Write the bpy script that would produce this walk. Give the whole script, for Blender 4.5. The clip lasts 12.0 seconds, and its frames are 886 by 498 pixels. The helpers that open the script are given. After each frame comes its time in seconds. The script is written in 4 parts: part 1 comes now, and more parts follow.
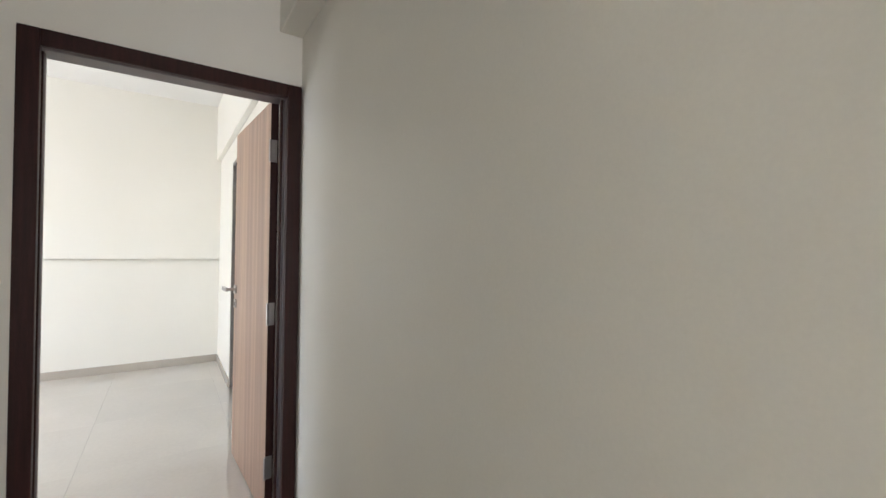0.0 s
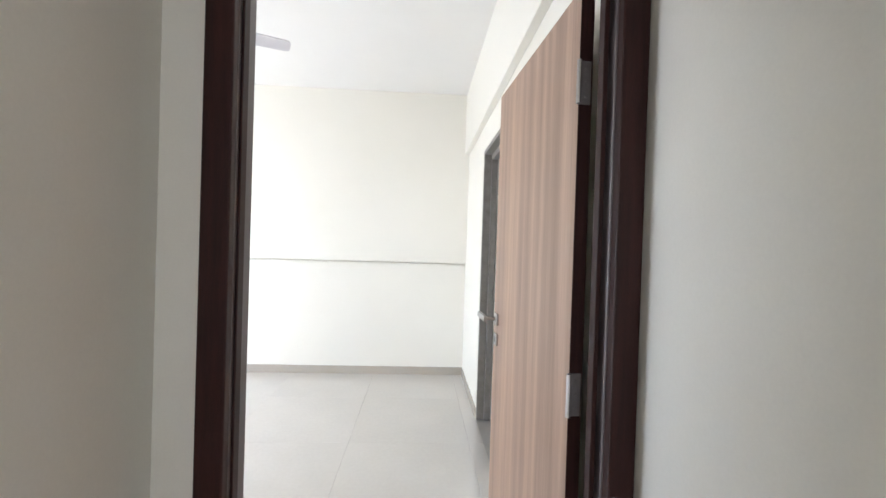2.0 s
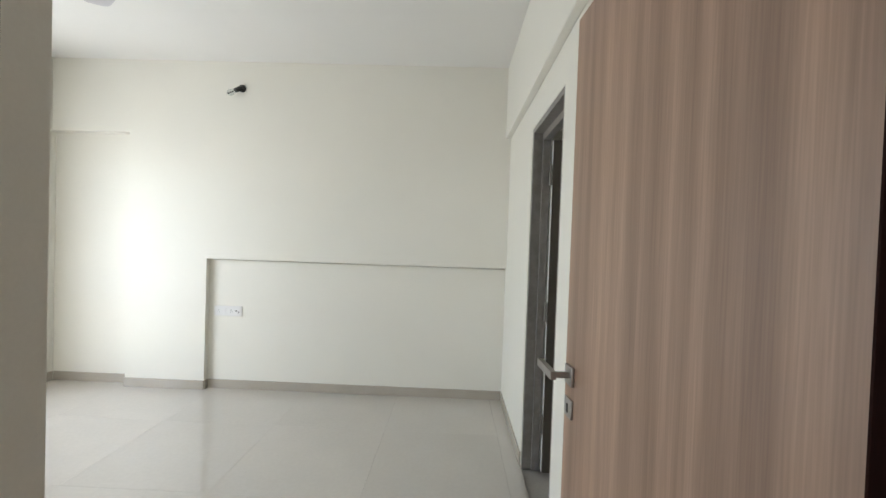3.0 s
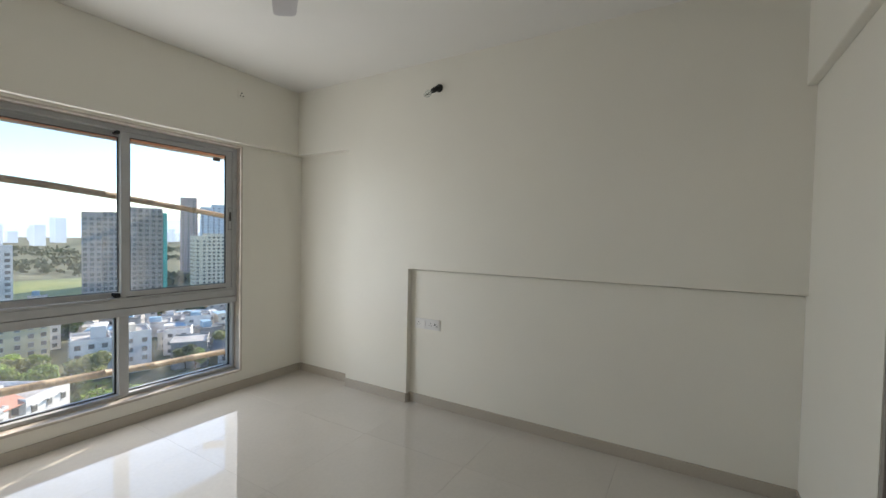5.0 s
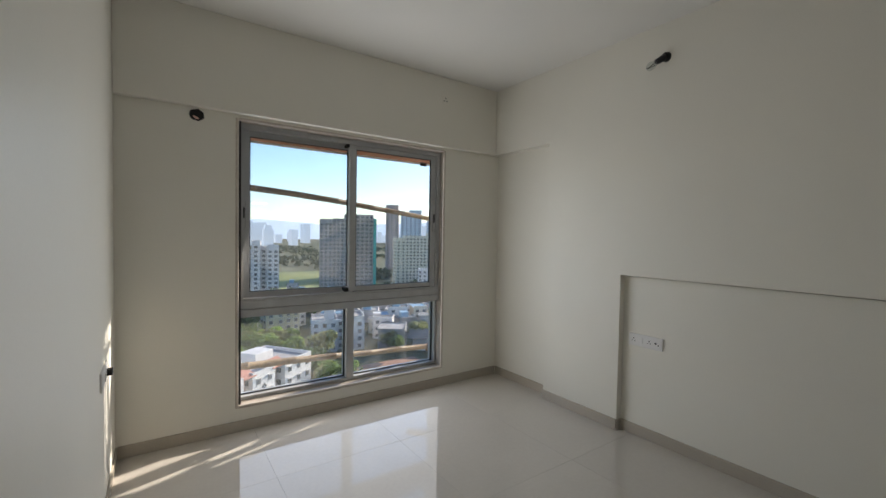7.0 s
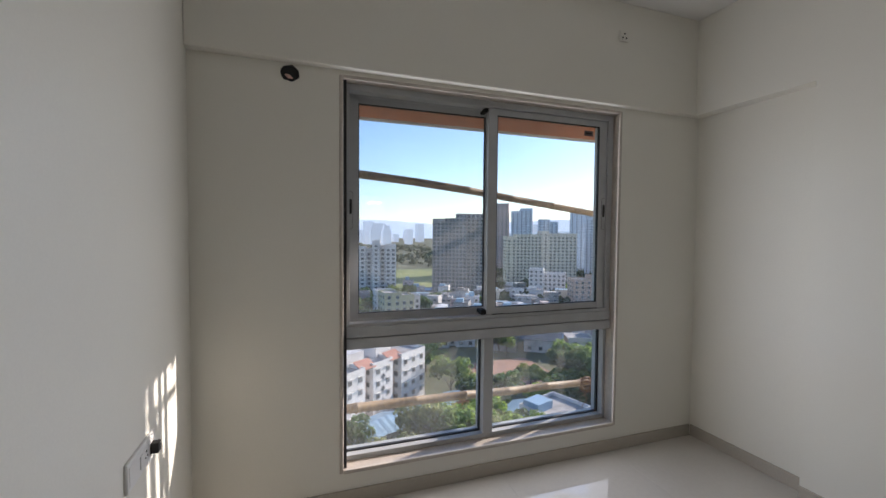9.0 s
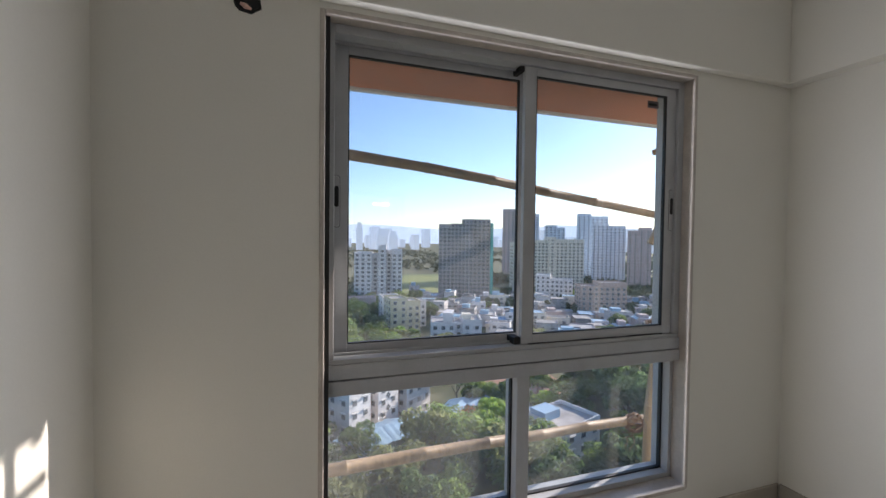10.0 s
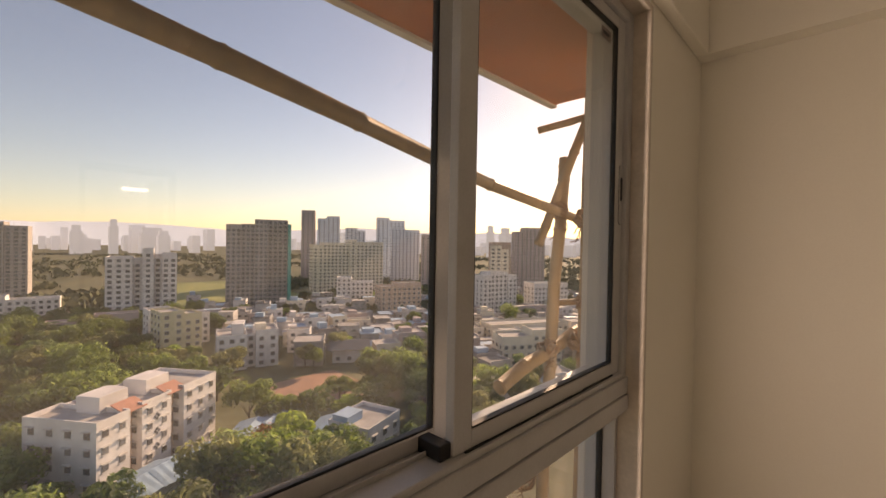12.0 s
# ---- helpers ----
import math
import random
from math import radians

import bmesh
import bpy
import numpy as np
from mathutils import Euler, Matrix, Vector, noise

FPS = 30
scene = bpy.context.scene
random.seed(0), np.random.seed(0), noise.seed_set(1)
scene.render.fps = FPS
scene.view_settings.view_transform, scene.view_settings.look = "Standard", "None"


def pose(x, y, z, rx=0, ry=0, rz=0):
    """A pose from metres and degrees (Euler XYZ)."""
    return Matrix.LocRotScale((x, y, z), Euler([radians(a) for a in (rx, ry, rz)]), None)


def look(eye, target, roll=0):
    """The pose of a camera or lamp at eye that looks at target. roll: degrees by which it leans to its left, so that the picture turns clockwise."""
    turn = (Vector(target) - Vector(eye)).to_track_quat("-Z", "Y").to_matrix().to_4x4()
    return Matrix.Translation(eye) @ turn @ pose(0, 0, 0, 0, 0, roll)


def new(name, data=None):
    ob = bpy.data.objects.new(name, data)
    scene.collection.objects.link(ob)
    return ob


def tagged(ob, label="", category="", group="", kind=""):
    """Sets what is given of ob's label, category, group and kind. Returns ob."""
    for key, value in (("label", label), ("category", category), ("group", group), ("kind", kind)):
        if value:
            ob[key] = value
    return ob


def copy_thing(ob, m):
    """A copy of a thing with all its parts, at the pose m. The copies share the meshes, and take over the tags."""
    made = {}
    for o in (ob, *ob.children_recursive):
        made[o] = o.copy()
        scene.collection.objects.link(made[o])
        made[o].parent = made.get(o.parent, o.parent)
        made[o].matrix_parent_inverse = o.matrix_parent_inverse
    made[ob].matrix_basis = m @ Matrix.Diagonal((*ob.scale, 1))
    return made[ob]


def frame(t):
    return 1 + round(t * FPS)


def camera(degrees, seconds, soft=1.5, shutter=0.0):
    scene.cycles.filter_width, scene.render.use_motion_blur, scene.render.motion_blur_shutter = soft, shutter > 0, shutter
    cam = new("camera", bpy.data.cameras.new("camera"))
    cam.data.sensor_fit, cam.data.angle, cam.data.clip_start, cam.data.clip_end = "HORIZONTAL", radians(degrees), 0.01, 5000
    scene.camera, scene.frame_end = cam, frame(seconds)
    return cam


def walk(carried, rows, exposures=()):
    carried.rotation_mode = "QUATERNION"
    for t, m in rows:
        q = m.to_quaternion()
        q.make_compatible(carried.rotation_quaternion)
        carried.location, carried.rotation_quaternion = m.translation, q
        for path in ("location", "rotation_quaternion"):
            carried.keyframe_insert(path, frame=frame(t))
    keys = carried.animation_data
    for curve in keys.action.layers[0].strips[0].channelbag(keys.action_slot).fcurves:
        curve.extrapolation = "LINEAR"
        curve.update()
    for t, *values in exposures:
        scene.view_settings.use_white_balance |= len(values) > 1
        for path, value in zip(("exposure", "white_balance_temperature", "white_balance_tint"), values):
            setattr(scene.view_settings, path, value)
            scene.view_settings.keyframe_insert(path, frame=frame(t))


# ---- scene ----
cam = camera(93.9, 12.0)

PATH = [
    (0, (-0.502, -5.441, 1.32), (0.605, -3.776, 1.332), 0.9),
    (0.5, (-0.468, -5.163, 1.329), (0.279, -3.307, 1.337), 1.4),
    (1, (-0.458, -4.902, 1.342), (-0.017, -2.951, 1.34), 1.2),
    (1.5, (-0.478, -4.583, 1.354), (-0.268, -2.594, 1.347), 1.3),
    (2, (-0.482, -4.327, 1.374), (-0.373, -2.330, 1.356), 1.8),
    (2.5, (-0.49, -3.999, 1.378), (-0.422, -2.0, 1.367), 0.9),
    (2.7, (-0.468, -3.862, 1.402), (-0.441, -1.862, 1.373), 1.3),
    (4.3, (-0.541, -3.082, 1.428), (-1.123, -1.169, 1.396), 1.1),
    (4.5, (-0.552, -3.043, 1.43), (-1.267, -1.175, 1.395), 1.0),
    (5, (-0.56, -2.965, 1.47), (-1.587, -1.25, 1.414), 1.1),
    (5.5, (-0.598, -2.988, 1.476), (-1.847, -1.427, 1.419), 1.1),
    (6, (-0.618, -2.993, 1.472), (-2.042, -1.59, 1.413), 1.0),
    (6.5, (-0.691, -2.961, 1.467), (-2.24, -1.697, 1.407), 0.9),
    (7, (-0.882, -2.881, 1.46), (-2.528, -1.747, 1.396), 1.0),
    (7.5, (-1.081, -2.815, 1.473), (-2.828, -1.845, 1.402), 0.8),
    (7.7, (-1.179, -2.771, 1.468), (-2.963, -1.869, 1.396), 0.8),
    (9.3, (-2.148, -2.567, 1.466), (-4.039, -1.922, 1.393), 0.6),
    (9.5, (-2.273, -2.512, 1.467), (-4.168, -1.875, 1.399), 0.7),
    (10, (-2.589, -2.473, 1.445), (-4.485, -1.837, 1.394), 0.7),
    (10.5, (-2.898, -2.497, 1.452), (-4.783, -1.831, 1.394), 0.8),
    (11, (-3.214, -2.43, 1.441), (-5.065, -1.675, 1.395), 0.6),
    (11.5, (-3.454, -2.325, 1.445), (-5.161, -1.284, 1.387), 0.8),
    (12, (-3.663, -2.177, 1.419), (-5.061, -0.747, 1.395), 1.0),
]
EXPOSURE = [
    (0.0, 3.2, 6150, 16), (0.5, 3.3, 6150, 15), (1.5, 3.35, 6050, 16), (2.5, 3.1, 5800, 15), (2.9, 2.5, 6100, 11), (4.3, 1.85, 6400, 12), (5.5, 1.05, 6500, 12),
    (7.5, 0.80, 6400, 14), (9.5, 0.72, 6200, 18), (10.5, 0.80, 6300, 18), (11.0, 0.76, 8100, 25), (11.5, 0.62, 10000, 30), (12.0, 0.42, 11000, 33)]
walk(cam, [(t, look(eye, target, roll)) for t, eye, target, roll in PATH], EXPOSURE)

# ---------- light ----------
world = bpy.data.worlds.new("world")
scene.world = world
world.use_nodes = True
wn = world.node_tree
sky = wn.nodes.new("ShaderNodeTexSky")
sky.sky_type = "NISHITA"
sky.sun_disc = False
SUN_EL, SUN_K = radians(21.7), 0.34
to_sun = Vector((-SUN_K, 1, 0)).normalized() * math.cos(SUN_EL) + Vector((0, 0, math.sin(SUN_EL)))
sky.sun_elevation = SUN_EL
sky.sun_rotation = math.atan2(to_sun.x, to_sun.y)
sky.air_density, sky.dust_density, sky.ozone_density = 1.0, 0.4, 3.0
wn.links.new(sky.outputs[0], wn.nodes["Background"].inputs[0])
wn.nodes["Background"].inputs[1].default_value = 0.15
sun = new("sun", bpy.data.lights.new("sun", "SUN"))
sun.data.energy, sun.data.angle, sun.data.color = 5.0, radians(0.6), (1.0, 0.9, 0.76)
sun.matrix_world = look(to_sun * 60, (0, 0, 0))


WINDOW_WATTS, HALL_FILL_WATTS = 8.8, 8.4


# ---------- materials ----------
def material(name, color, rough=0.6, metal=0.0, vary=0.06, scale=6.0, fine=90.0, bump=0.0, stretch=(1, 1, 1), dark=None, spec=0.5, per_object=0.0):
    """Base colour varied at two scales, with optional fine relief. dark: a second colour for broad stains."""
    m = bpy.data.materials.new(name)
    m.use_nodes = True
    n, l = m.node_tree.nodes, m.node_tree.links
    b = n["Principled BSDF"]
    co = n.new("ShaderNodeTexCoord")
    mp = n.new("ShaderNodeMapping")
    mp.inputs["Scale"].default_value = stretch
    l.new(co.outputs["Object"], mp.inputs[0])
    n1, n2 = n.new("ShaderNodeTexNoise"), n.new("ShaderNodeTexNoise")
    n1.inputs["Scale"].default_value, n1.inputs["Detail"].default_value = scale, 5
    n2.inputs["Scale"].default_value, n2.inputs["Detail"].default_value = fine, 3
    l.new(mp.outputs[0], n1.inputs["Vector"])
    l.new(mp.outputs[0], n2.inputs["Vector"])
    ramp = n.new("ShaderNodeMix")
    ramp.data_type = "RGBA"
    d = dark or tuple(c * (1 - 2.2 * vary) for c in color)
    ramp.inputs[6].default_value, ramp.inputs[7].default_value = (*d, 1), (*(min(1, c * (1 + vary)) for c in color), 1)
    mr = n.new("ShaderNodeMapRange")
    mr.inputs[1].default_value, mr.inputs[2].default_value = 0.3, 0.7
    l.new(n1.outputs["Fac"], mr.inputs[0])
    l.new(mr.outputs[0], ramp.inputs[0])
    f2 = n.new("ShaderNodeMapRange")
    f2.inputs[1].default_value, f2.inputs[2].default_value = 0.3, 0.7
    f2.inputs[3].default_value, f2.inputs[4].default_value = 1 - vary, 1 + vary
    l.new(n2.outputs["Fac"], f2.inputs[0])
    mul = n.new("ShaderNodeVectorMath")
    mul.operation = "SCALE"
    l.new(ramp.outputs[2], mul.inputs[0])
    if per_object:
        info = n.new("ShaderNodeObjectInfo")
        po = n.new("ShaderNodeMapRange")
        po.inputs[3].default_value, po.inputs[4].default_value = 1 - per_object, 1 + per_object
        l.new(info.outputs["Random"], po.inputs[0])
        pm = n.new("ShaderNodeMath")
        pm.operation = "MULTIPLY"
        l.new(po.outputs[0], pm.inputs[0])
        l.new(f2.outputs[0], pm.inputs[1])
        l.new(pm.outputs[0], mul.inputs["Scale"])
    else:
        l.new(f2.outputs[0], mul.inputs["Scale"])
    l.new(mul.outputs[0], b.inputs["Base Color"])
    b.inputs["Metallic"].default_value = metal
    b.inputs["Specular IOR Level"].default_value = spec
    rr = n.new("ShaderNodeMapRange")
    rr.inputs[3].default_value, rr.inputs[4].default_value = max(0.02, rough * 0.85), min(1, rough * 1.15)
    l.new(n1.outputs["Fac"], rr.inputs[0])
    l.new(rr.outputs[0], b.inputs["Roughness"])
    if bump:
        bp = n.new("ShaderNodeBump")
        bp.inputs["Strength"].default_value, bp.inputs["Distance"].default_value = bump, 0.004
        l.new(n2.outputs["Fac"], bp.inputs["Height"])
        l.new(bp.outputs[0], b.inputs["Normal"])
    return m


PAINT = material("cream_wall_paint", (0.84, 0.815, 0.735), 0.45, vary=0.012, scale=1.2, fine=160, bump=0.06)
CEIL = material("white_ceiling_paint", (0.85, 0.835, 0.80), 0.7, vary=0.01, scale=1.5, fine=200, bump=0.05)
TILE = material("polished_tile", (0.60, 0.568, 0.515), 0.035, vary=0.02, scale=2.0, fine=40, per_object=0.012, spec=0.9)
GROUT = material("tile_joint", (0.42, 0.40, 0.37), 0.8)
SKIRT = material("skirting_tile", (0.47, 0.425, 0.36), 0.18, vary=0.03, scale=3)
MAHOGANY = material("dark_mahogany_laminate", (0.034, 0.0095, 0.007), 0.5, vary=0.2, scale=5, fine=60, stretch=(14, 14, 0.8), spec=0.25)
LINING = material("grey_brown_lining", (0.15, 0.12, 0.12), 0.45, vary=0.06, scale=6, stretch=(8, 8, 1))
OAK = material("oak_laminate", (0.40, 0.26, 0.18), 0.42, vary=0.12, scale=2.2, fine=26, stretch=(9, 9, 0.2), dark=(0.255, 0.155, 0.105))
ALU = material("grey_powder_coated_aluminium", (0.48, 0.49, 0.50), 0.38, vary=0.035, scale=9, fine=140, spec=0.5)
STEEL = material("brushed_steel", (0.38, 0.36, 0.34), 0.35, metal=1.0, vary=0.05, fine=200)
BLACK = material("black_rubber", (0.012, 0.012, 0.013), 0.6)
MARBLE = material("beige_stone_trim", (0.56, 0.50, 0.44), 0.3, vary=0.06, scale=10, fine=60)
PLASTIC = material("white_switch_plastic", (0.82, 0.81, 0.79), 0.3, vary=0.01)
BATHGREY = material("grey_granite_lining", (0.27, 0.25, 0.23), 0.35, vary=0.08, scale=20, fine=120)
BATHLEAF = material("dark_olive_laminate", (0.13, 0.115, 0.095), 0.4, vary=0.05, scale=8)
ORANGE = material("terracotta_exterior_paint", (0.62, 0.23, 0.12), 0.8, vary=0.07, scale=2.5, fine=30, dark=(0.50, 0.20, 0.115))
WHITEEXT = material("white_exterior_paint", (0.78, 0.76, 0.72), 0.8, vary=0.05, scale=3)
BAMBOO = material("bamboo_pole", (0.42, 0.29, 0.17), 0.55, vary=0.14, scale=6, fine=40, stretch=(6, 6, 1))
ROPE = material("coir_rope", (0.30, 0.17, 0.09), 0.9, vary=0.2, scale=60)
FANPAINT = material("pale_grey_fan_paint", (0.62, 0.60, 0.62), 0.35, vary=0.03)
COPPER = material("bare_wire", (0.04, 0.035, 0.03), 0.5)
PINK = material("pipe_stub_pink", (0.75, 0.50, 0.42), 0.5)
CABLE = material("black_wire", (0.02, 0.02, 0.02), 0.5)


def glass_material():
    m = bpy.data.materials.new("window_glass")
    m.use_nodes = True
    n, l = m.node_tree.nodes, m.node_tree.links
    n.remove(n["Principled BSDF"])
    tr, gl, mix, fr = (n.new("ShaderNode" + k) for k in ("BsdfTransparent", "BsdfGlossy", "MixShader", "LayerWeight"))
    tr.inputs[0].default_value = (0.93, 0.95, 0.95, 1)
    gl.inputs["Roughness"].default_value = 0.01
    fr.inputs["Blend"].default_value = 0.5
    pw, ad = n.new("ShaderNodeMath"), n.new("ShaderNodeMath")
    pw.operation, ad.operation = "POWER", "MULTIPLY_ADD"
    pw.inputs[1].default_value = 4.0
    ad.inputs[1].default_value, ad.inputs[2].default_value = 0.7, 0.04
    l.new(fr.outputs["Facing"], pw.inputs[0])
    l.new(pw.outputs[0], ad.inputs[0])
    l.new(ad.outputs[0], mix.inputs[0])
    l.new(tr.outputs[0], mix.inputs[1])
    l.new(gl.outputs[0], mix.inputs[2])
    # dust film on the panes; its veil also stands in for city haze
    dust, add = n.new("ShaderNodeBsdfTranslucent"), n.new("ShaderNodeMixShader")
    dust.inputs[0].default_value = (0.85, 0.83, 0.80, 1)
    tc, nz, mr = n.new("ShaderNodeTexCoord"), n.new("ShaderNodeTexNoise"), n.new("ShaderNodeMapRange")
    nz.inputs["Scale"].default_value, nz.inputs["Detail"].default_value = 2.5, 6
    mr.inputs[1].default_value, mr.inputs[2].default_value, mr.inputs[3].default_value, mr.inputs[4].default_value = 0.3, 0.75, 0.025, 0.06
    l.new(tc.outputs["Object"], nz.inputs["Vector"])
    l.new(nz.outputs["Fac"], mr.inputs[0])
    l.new(mr.outputs[0], add.inputs[0])
    l.new(mix.outputs[0], add.inputs[1])
    l.new(dust.outputs[0], add.inputs[2])
    l.new(add.outputs[0], n["Material Output"].inputs[0])
    return m


GLASS = glass_material()


def emitter(name, color, strength):
    m = bpy.data.materials.new(name)
    m.use_nodes = True
    b = m.node_tree.nodes["Principled BSDF"]
    b.inputs["Base Color"].default_value = (0.8, 0.8, 0.8, 1)
    b.inputs["Emission Color"].default_value = (*color, 1)
    b.inputs["Emission Strength"].default_value = strength
    return m


TUBE = emitter("lit_tube", (1.0, 0.97, 0.9), 14.0)


# ---------- mesh helpers ----------
def box(bm, a, b):
    """An axis-aligned block between corners a and b."""
    lo, hi = [min(p, q) for p, q in zip(a, b)], [max(p, q) for p, q in zip(a, b)]
    v = [bm.verts.new((x, y, z)) for x in (lo[0], hi[0]) for y in (lo[1], hi[1]) for z in (lo[2], hi[2])]
    for f in ((0, 1, 3, 2), (4, 6, 7, 5), (0, 4, 5, 1), (2, 3, 7, 6), (0, 2, 6, 4), (1, 5, 7, 3)):
        bm.faces.new([v[i] for i in f])
    return v


def blocks(*pairs):
    bm = bmesh.new()
    for a, b in pairs:
        box(bm, a, b)
    return bm


def bevelled(bm, width=0.003, segments=2):
    bmesh.ops.bevel(bm, geom=bm.edges[:], offset=width, segments=segments, affect="EDGES", profile=0.5)
    return bm


def mesh_of(name, bm, mat, smooth=False):
    me = bpy.data.meshes.new(name)
    bmesh.ops.recalc_face_normals(bm, faces=bm.faces[:])
    bm.to_mesh(me)
    bm.free()
    for m in (mat if isinstance(mat, (list, tuple)) else [mat]):
        me.materials.append(m)
    if smooth:
        me.polygons.foreach_set("use_smooth", [True] * len(me.polygons))
        me.set_sharp_from_angle(angle=radians(35))
    return me


def part(name, bm, mat, parent, label="", smooth=False):
    ob = new(name, mesh_of(name, bm, mat, smooth))
    ob.parent = parent
    if label:
        ob["label"] = label
    return ob


def thing(name, label, category, at=(0, 0, 0), group="", kind=""):
    ob = new(name)
    ob.location = at
    ob.empty_display_size = 0.1
    return tagged(ob, label, category, group, kind)


def structure(name, bm, mat, label=""):
    ob = new(name, mesh_of(name, bm, mat))
    return tagged(ob, label, name.split("_")[0], kind="structure")


def tube(bm, points, radii, sides=10, caps=True):
    """A round bar through the points, with a radius at each."""
    rings = []
    pts = [Vector(p) for p in points]
    for i, p in enumerate(pts):
        d = (pts[min(i + 1, len(pts) - 1)] - pts[max(i - 1, 0)]).normalized()
        u = d.orthogonal().normalized() if abs(d.z) > 0.9 else d.cross(Vector((0, 0, 1))).normalized()
        w = d.cross(u)
        r = radii[i] if isinstance(radii, (list, tuple)) else radii
        rings.append([bm.verts.new(p + (u * math.cos(a) + w * math.sin(a)) * r) for a in (2 * math.pi * k / sides for k in range(sides))])
    for a, b in zip(rings, rings[1:]):
        for k in range(sides):
            bm.faces.new((a[k], a[(k + 1) % sides], b[(k + 1) % sides], b[k]))
    if caps:
        bm.faces.new(rings[0][::-1])
        bm.faces.new(rings[-1])
    return bm


# ---------- bedroom and corridor shell ----------
XW, XO = -4.18, -4.39          # window wall, inner and outer faces
YD, YC = -3.11, -3.40          # door wall, room and corridor faces
CEILZ, BEAMZ = 2.95, 2.30
WY0, WY1, WZ0, WZ1 = -2.42, -0.60, 0.172, 2.278

structure("wall_window", blocks(
    ((XO, YD - 0.29, -0.1), (XW, WY0, 3.1)), ((XO, WY1, -0.1), (XW, 0.33, 3.1)),
    ((XO, WY0, -0.1), (XW, WY1, WZ0)), ((XO, WY0, WZ1), (XW, WY1, 3.1))), PAINT, "cream painted wall around a large window")
structure("beam_window", bevelled(blocks(((XW - 0.001, YD, BEAMZ), (XW + 0.05, 0.001, CEILZ))), 0.006), PAINT, "cream painted beam above the window")
NX, PX, NZ = -2.69, -3.42, 1.187
# the slot under the ledge is added to draw the ledge's contact shadow
structure("wall_niche", blocks(((0.25, 0.055, -0.1), (NX, 0.33, NZ - 0.010)), ((0.25, 0.09, NZ - 0.010), (NX, 0.33, NZ))), PAINT, "cream painted back of the shallow bed niche with an added slot as shadow line")
structure("wall_bedhead", blocks(((0.25, 0.0, NZ), (NX, 0.33, 3.1))), PAINT, "cream painted wall above the bed niche")
structure("wall_pier", blocks(((NX, 0.0, -0.1), (PX, 0.33, 3.1))), PAINT, "cream painted pier beside the bed niche")
structure("wall_corner", blocks(((PX, 0.09, -0.1), (XW, 0.33, BEAMZ))), PAINT, "cream painted recess in the corner")
structure("beam_corner", blocks(((PX, 0.0, BEAMZ), (XW, 0.33, 3.1))), PAINT, "cream painted beam over the corner recess")
BY0, BY1, BZ = -1.80, -1.045, 2.13
structure("wall_bathroom", blocks(
    ((0.0, YC, -0.1), (0.20, BY0, 3.1)), ((0.0, BY1, -0.1), (0.20, 0.0, 3.1)), ((0.0, BY0, BZ), (0.20, BY1, 3.1)),
    ((0.0, 0.0, -0.1), (0.20, 0.054, 1.186))), PAINT, "cream painted wall with the bathroom doorway")
structure("beam_bathroom", bevelled(blocks(((-0.045, YD + 0.3, 2.33), (0.001, 0.001, CEILZ))), 0.006), PAINT, "cream painted beam above the bathroom door")
DX0, DX1, DZ = -0.955, 0.015, 2.095     # outer edges of the entrance frame
structure("wall_door", blocks(
    ((XO, YC, -0.1), (-1.03, YD, 3.1)),
    ((-1.03, YC, -0.1), (DX0 + 0.03, YC + 0.11, 3.1)),
    ((DX0 + 0.03, YC, DZ - 0.03), (0.0, YC + 0.11, 3.1))), PAINT, "cream painted wall with the bedroom doorway")
structure("ceiling", blocks(((XO, YC, CEILZ), (0.2, 0.33, 3.1))), CEIL, "white painted bedroom ceiling")

CXL, CXR = -1.052, 0.023
structure("wall_corridor_east", blocks(((CXR, -6.3, -0.1), (0.25, YC, 3.1))), PAINT, "cream painted corridor wall")
structure("beam_corridor", bevelled(blocks(((CXR - 0.105, -6.3, 2.335), (CXR + 0.001, YC + 0.001, CEILZ))), 0.006), PAINT, "cream painted beam along the corridor")
structure("wall_corridor_west", blocks(((CXL - 0.2, -6.3, -0.1), (CXL, YC, 3.1))), PAINT, "cream painted corridor wall")
structure("ceiling_corridor", blocks(((-4.5, -10.4, CEILZ), (2.7, YC, 3.1))), CEIL, "white painted corridor and hall ceiling")
# unseen hall, added so that light reaches the corridor from behind
structure("wall_hall", blocks(
    ((-4.5, -6.5, -0.1), (CXL, -6.3, 2.95)), ((CXR, -6.5, -0.1), (2.5, -6.3, 2.95)),
    ((2.5, -10.2, -0.1), (2.7, -6.3, 2.95)), ((-4.5, -10.4, -0.1), (2.7, -10.2, 2.95)),
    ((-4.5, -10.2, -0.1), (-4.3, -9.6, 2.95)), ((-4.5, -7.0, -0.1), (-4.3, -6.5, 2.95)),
    ((-4.5, -9.6, -0.1), (-4.3, -7.0, 0.2)), ((-4.5, -9.6, 2.4), (-4.3, -7.0, 2.95))), PAINT, "cream painted walls of an added hall behind, out of view")
structure("slab", blocks(((-4.5, -10.4, -0.2), (2.7, 0.33, -0.012))), GROUT, "concrete slab under the floor tiles")
structure("wall_bath_inner", blocks(((2.0, -2.9, -0.1), (2.1, 0.33, 2.6)), ((0.2, -2.9, -0.1), (2.1, -2.8, 2.6)), ((0.2, 0.23, -0.1), (2.1, 0.33, 2.6))), PAINT, "bathroom walls")
structure("ceiling_bath", blocks(((0.2, -2.9, 2.6), (2.1, 0.33, 2.7))), CEIL, "bathroom ceiling")


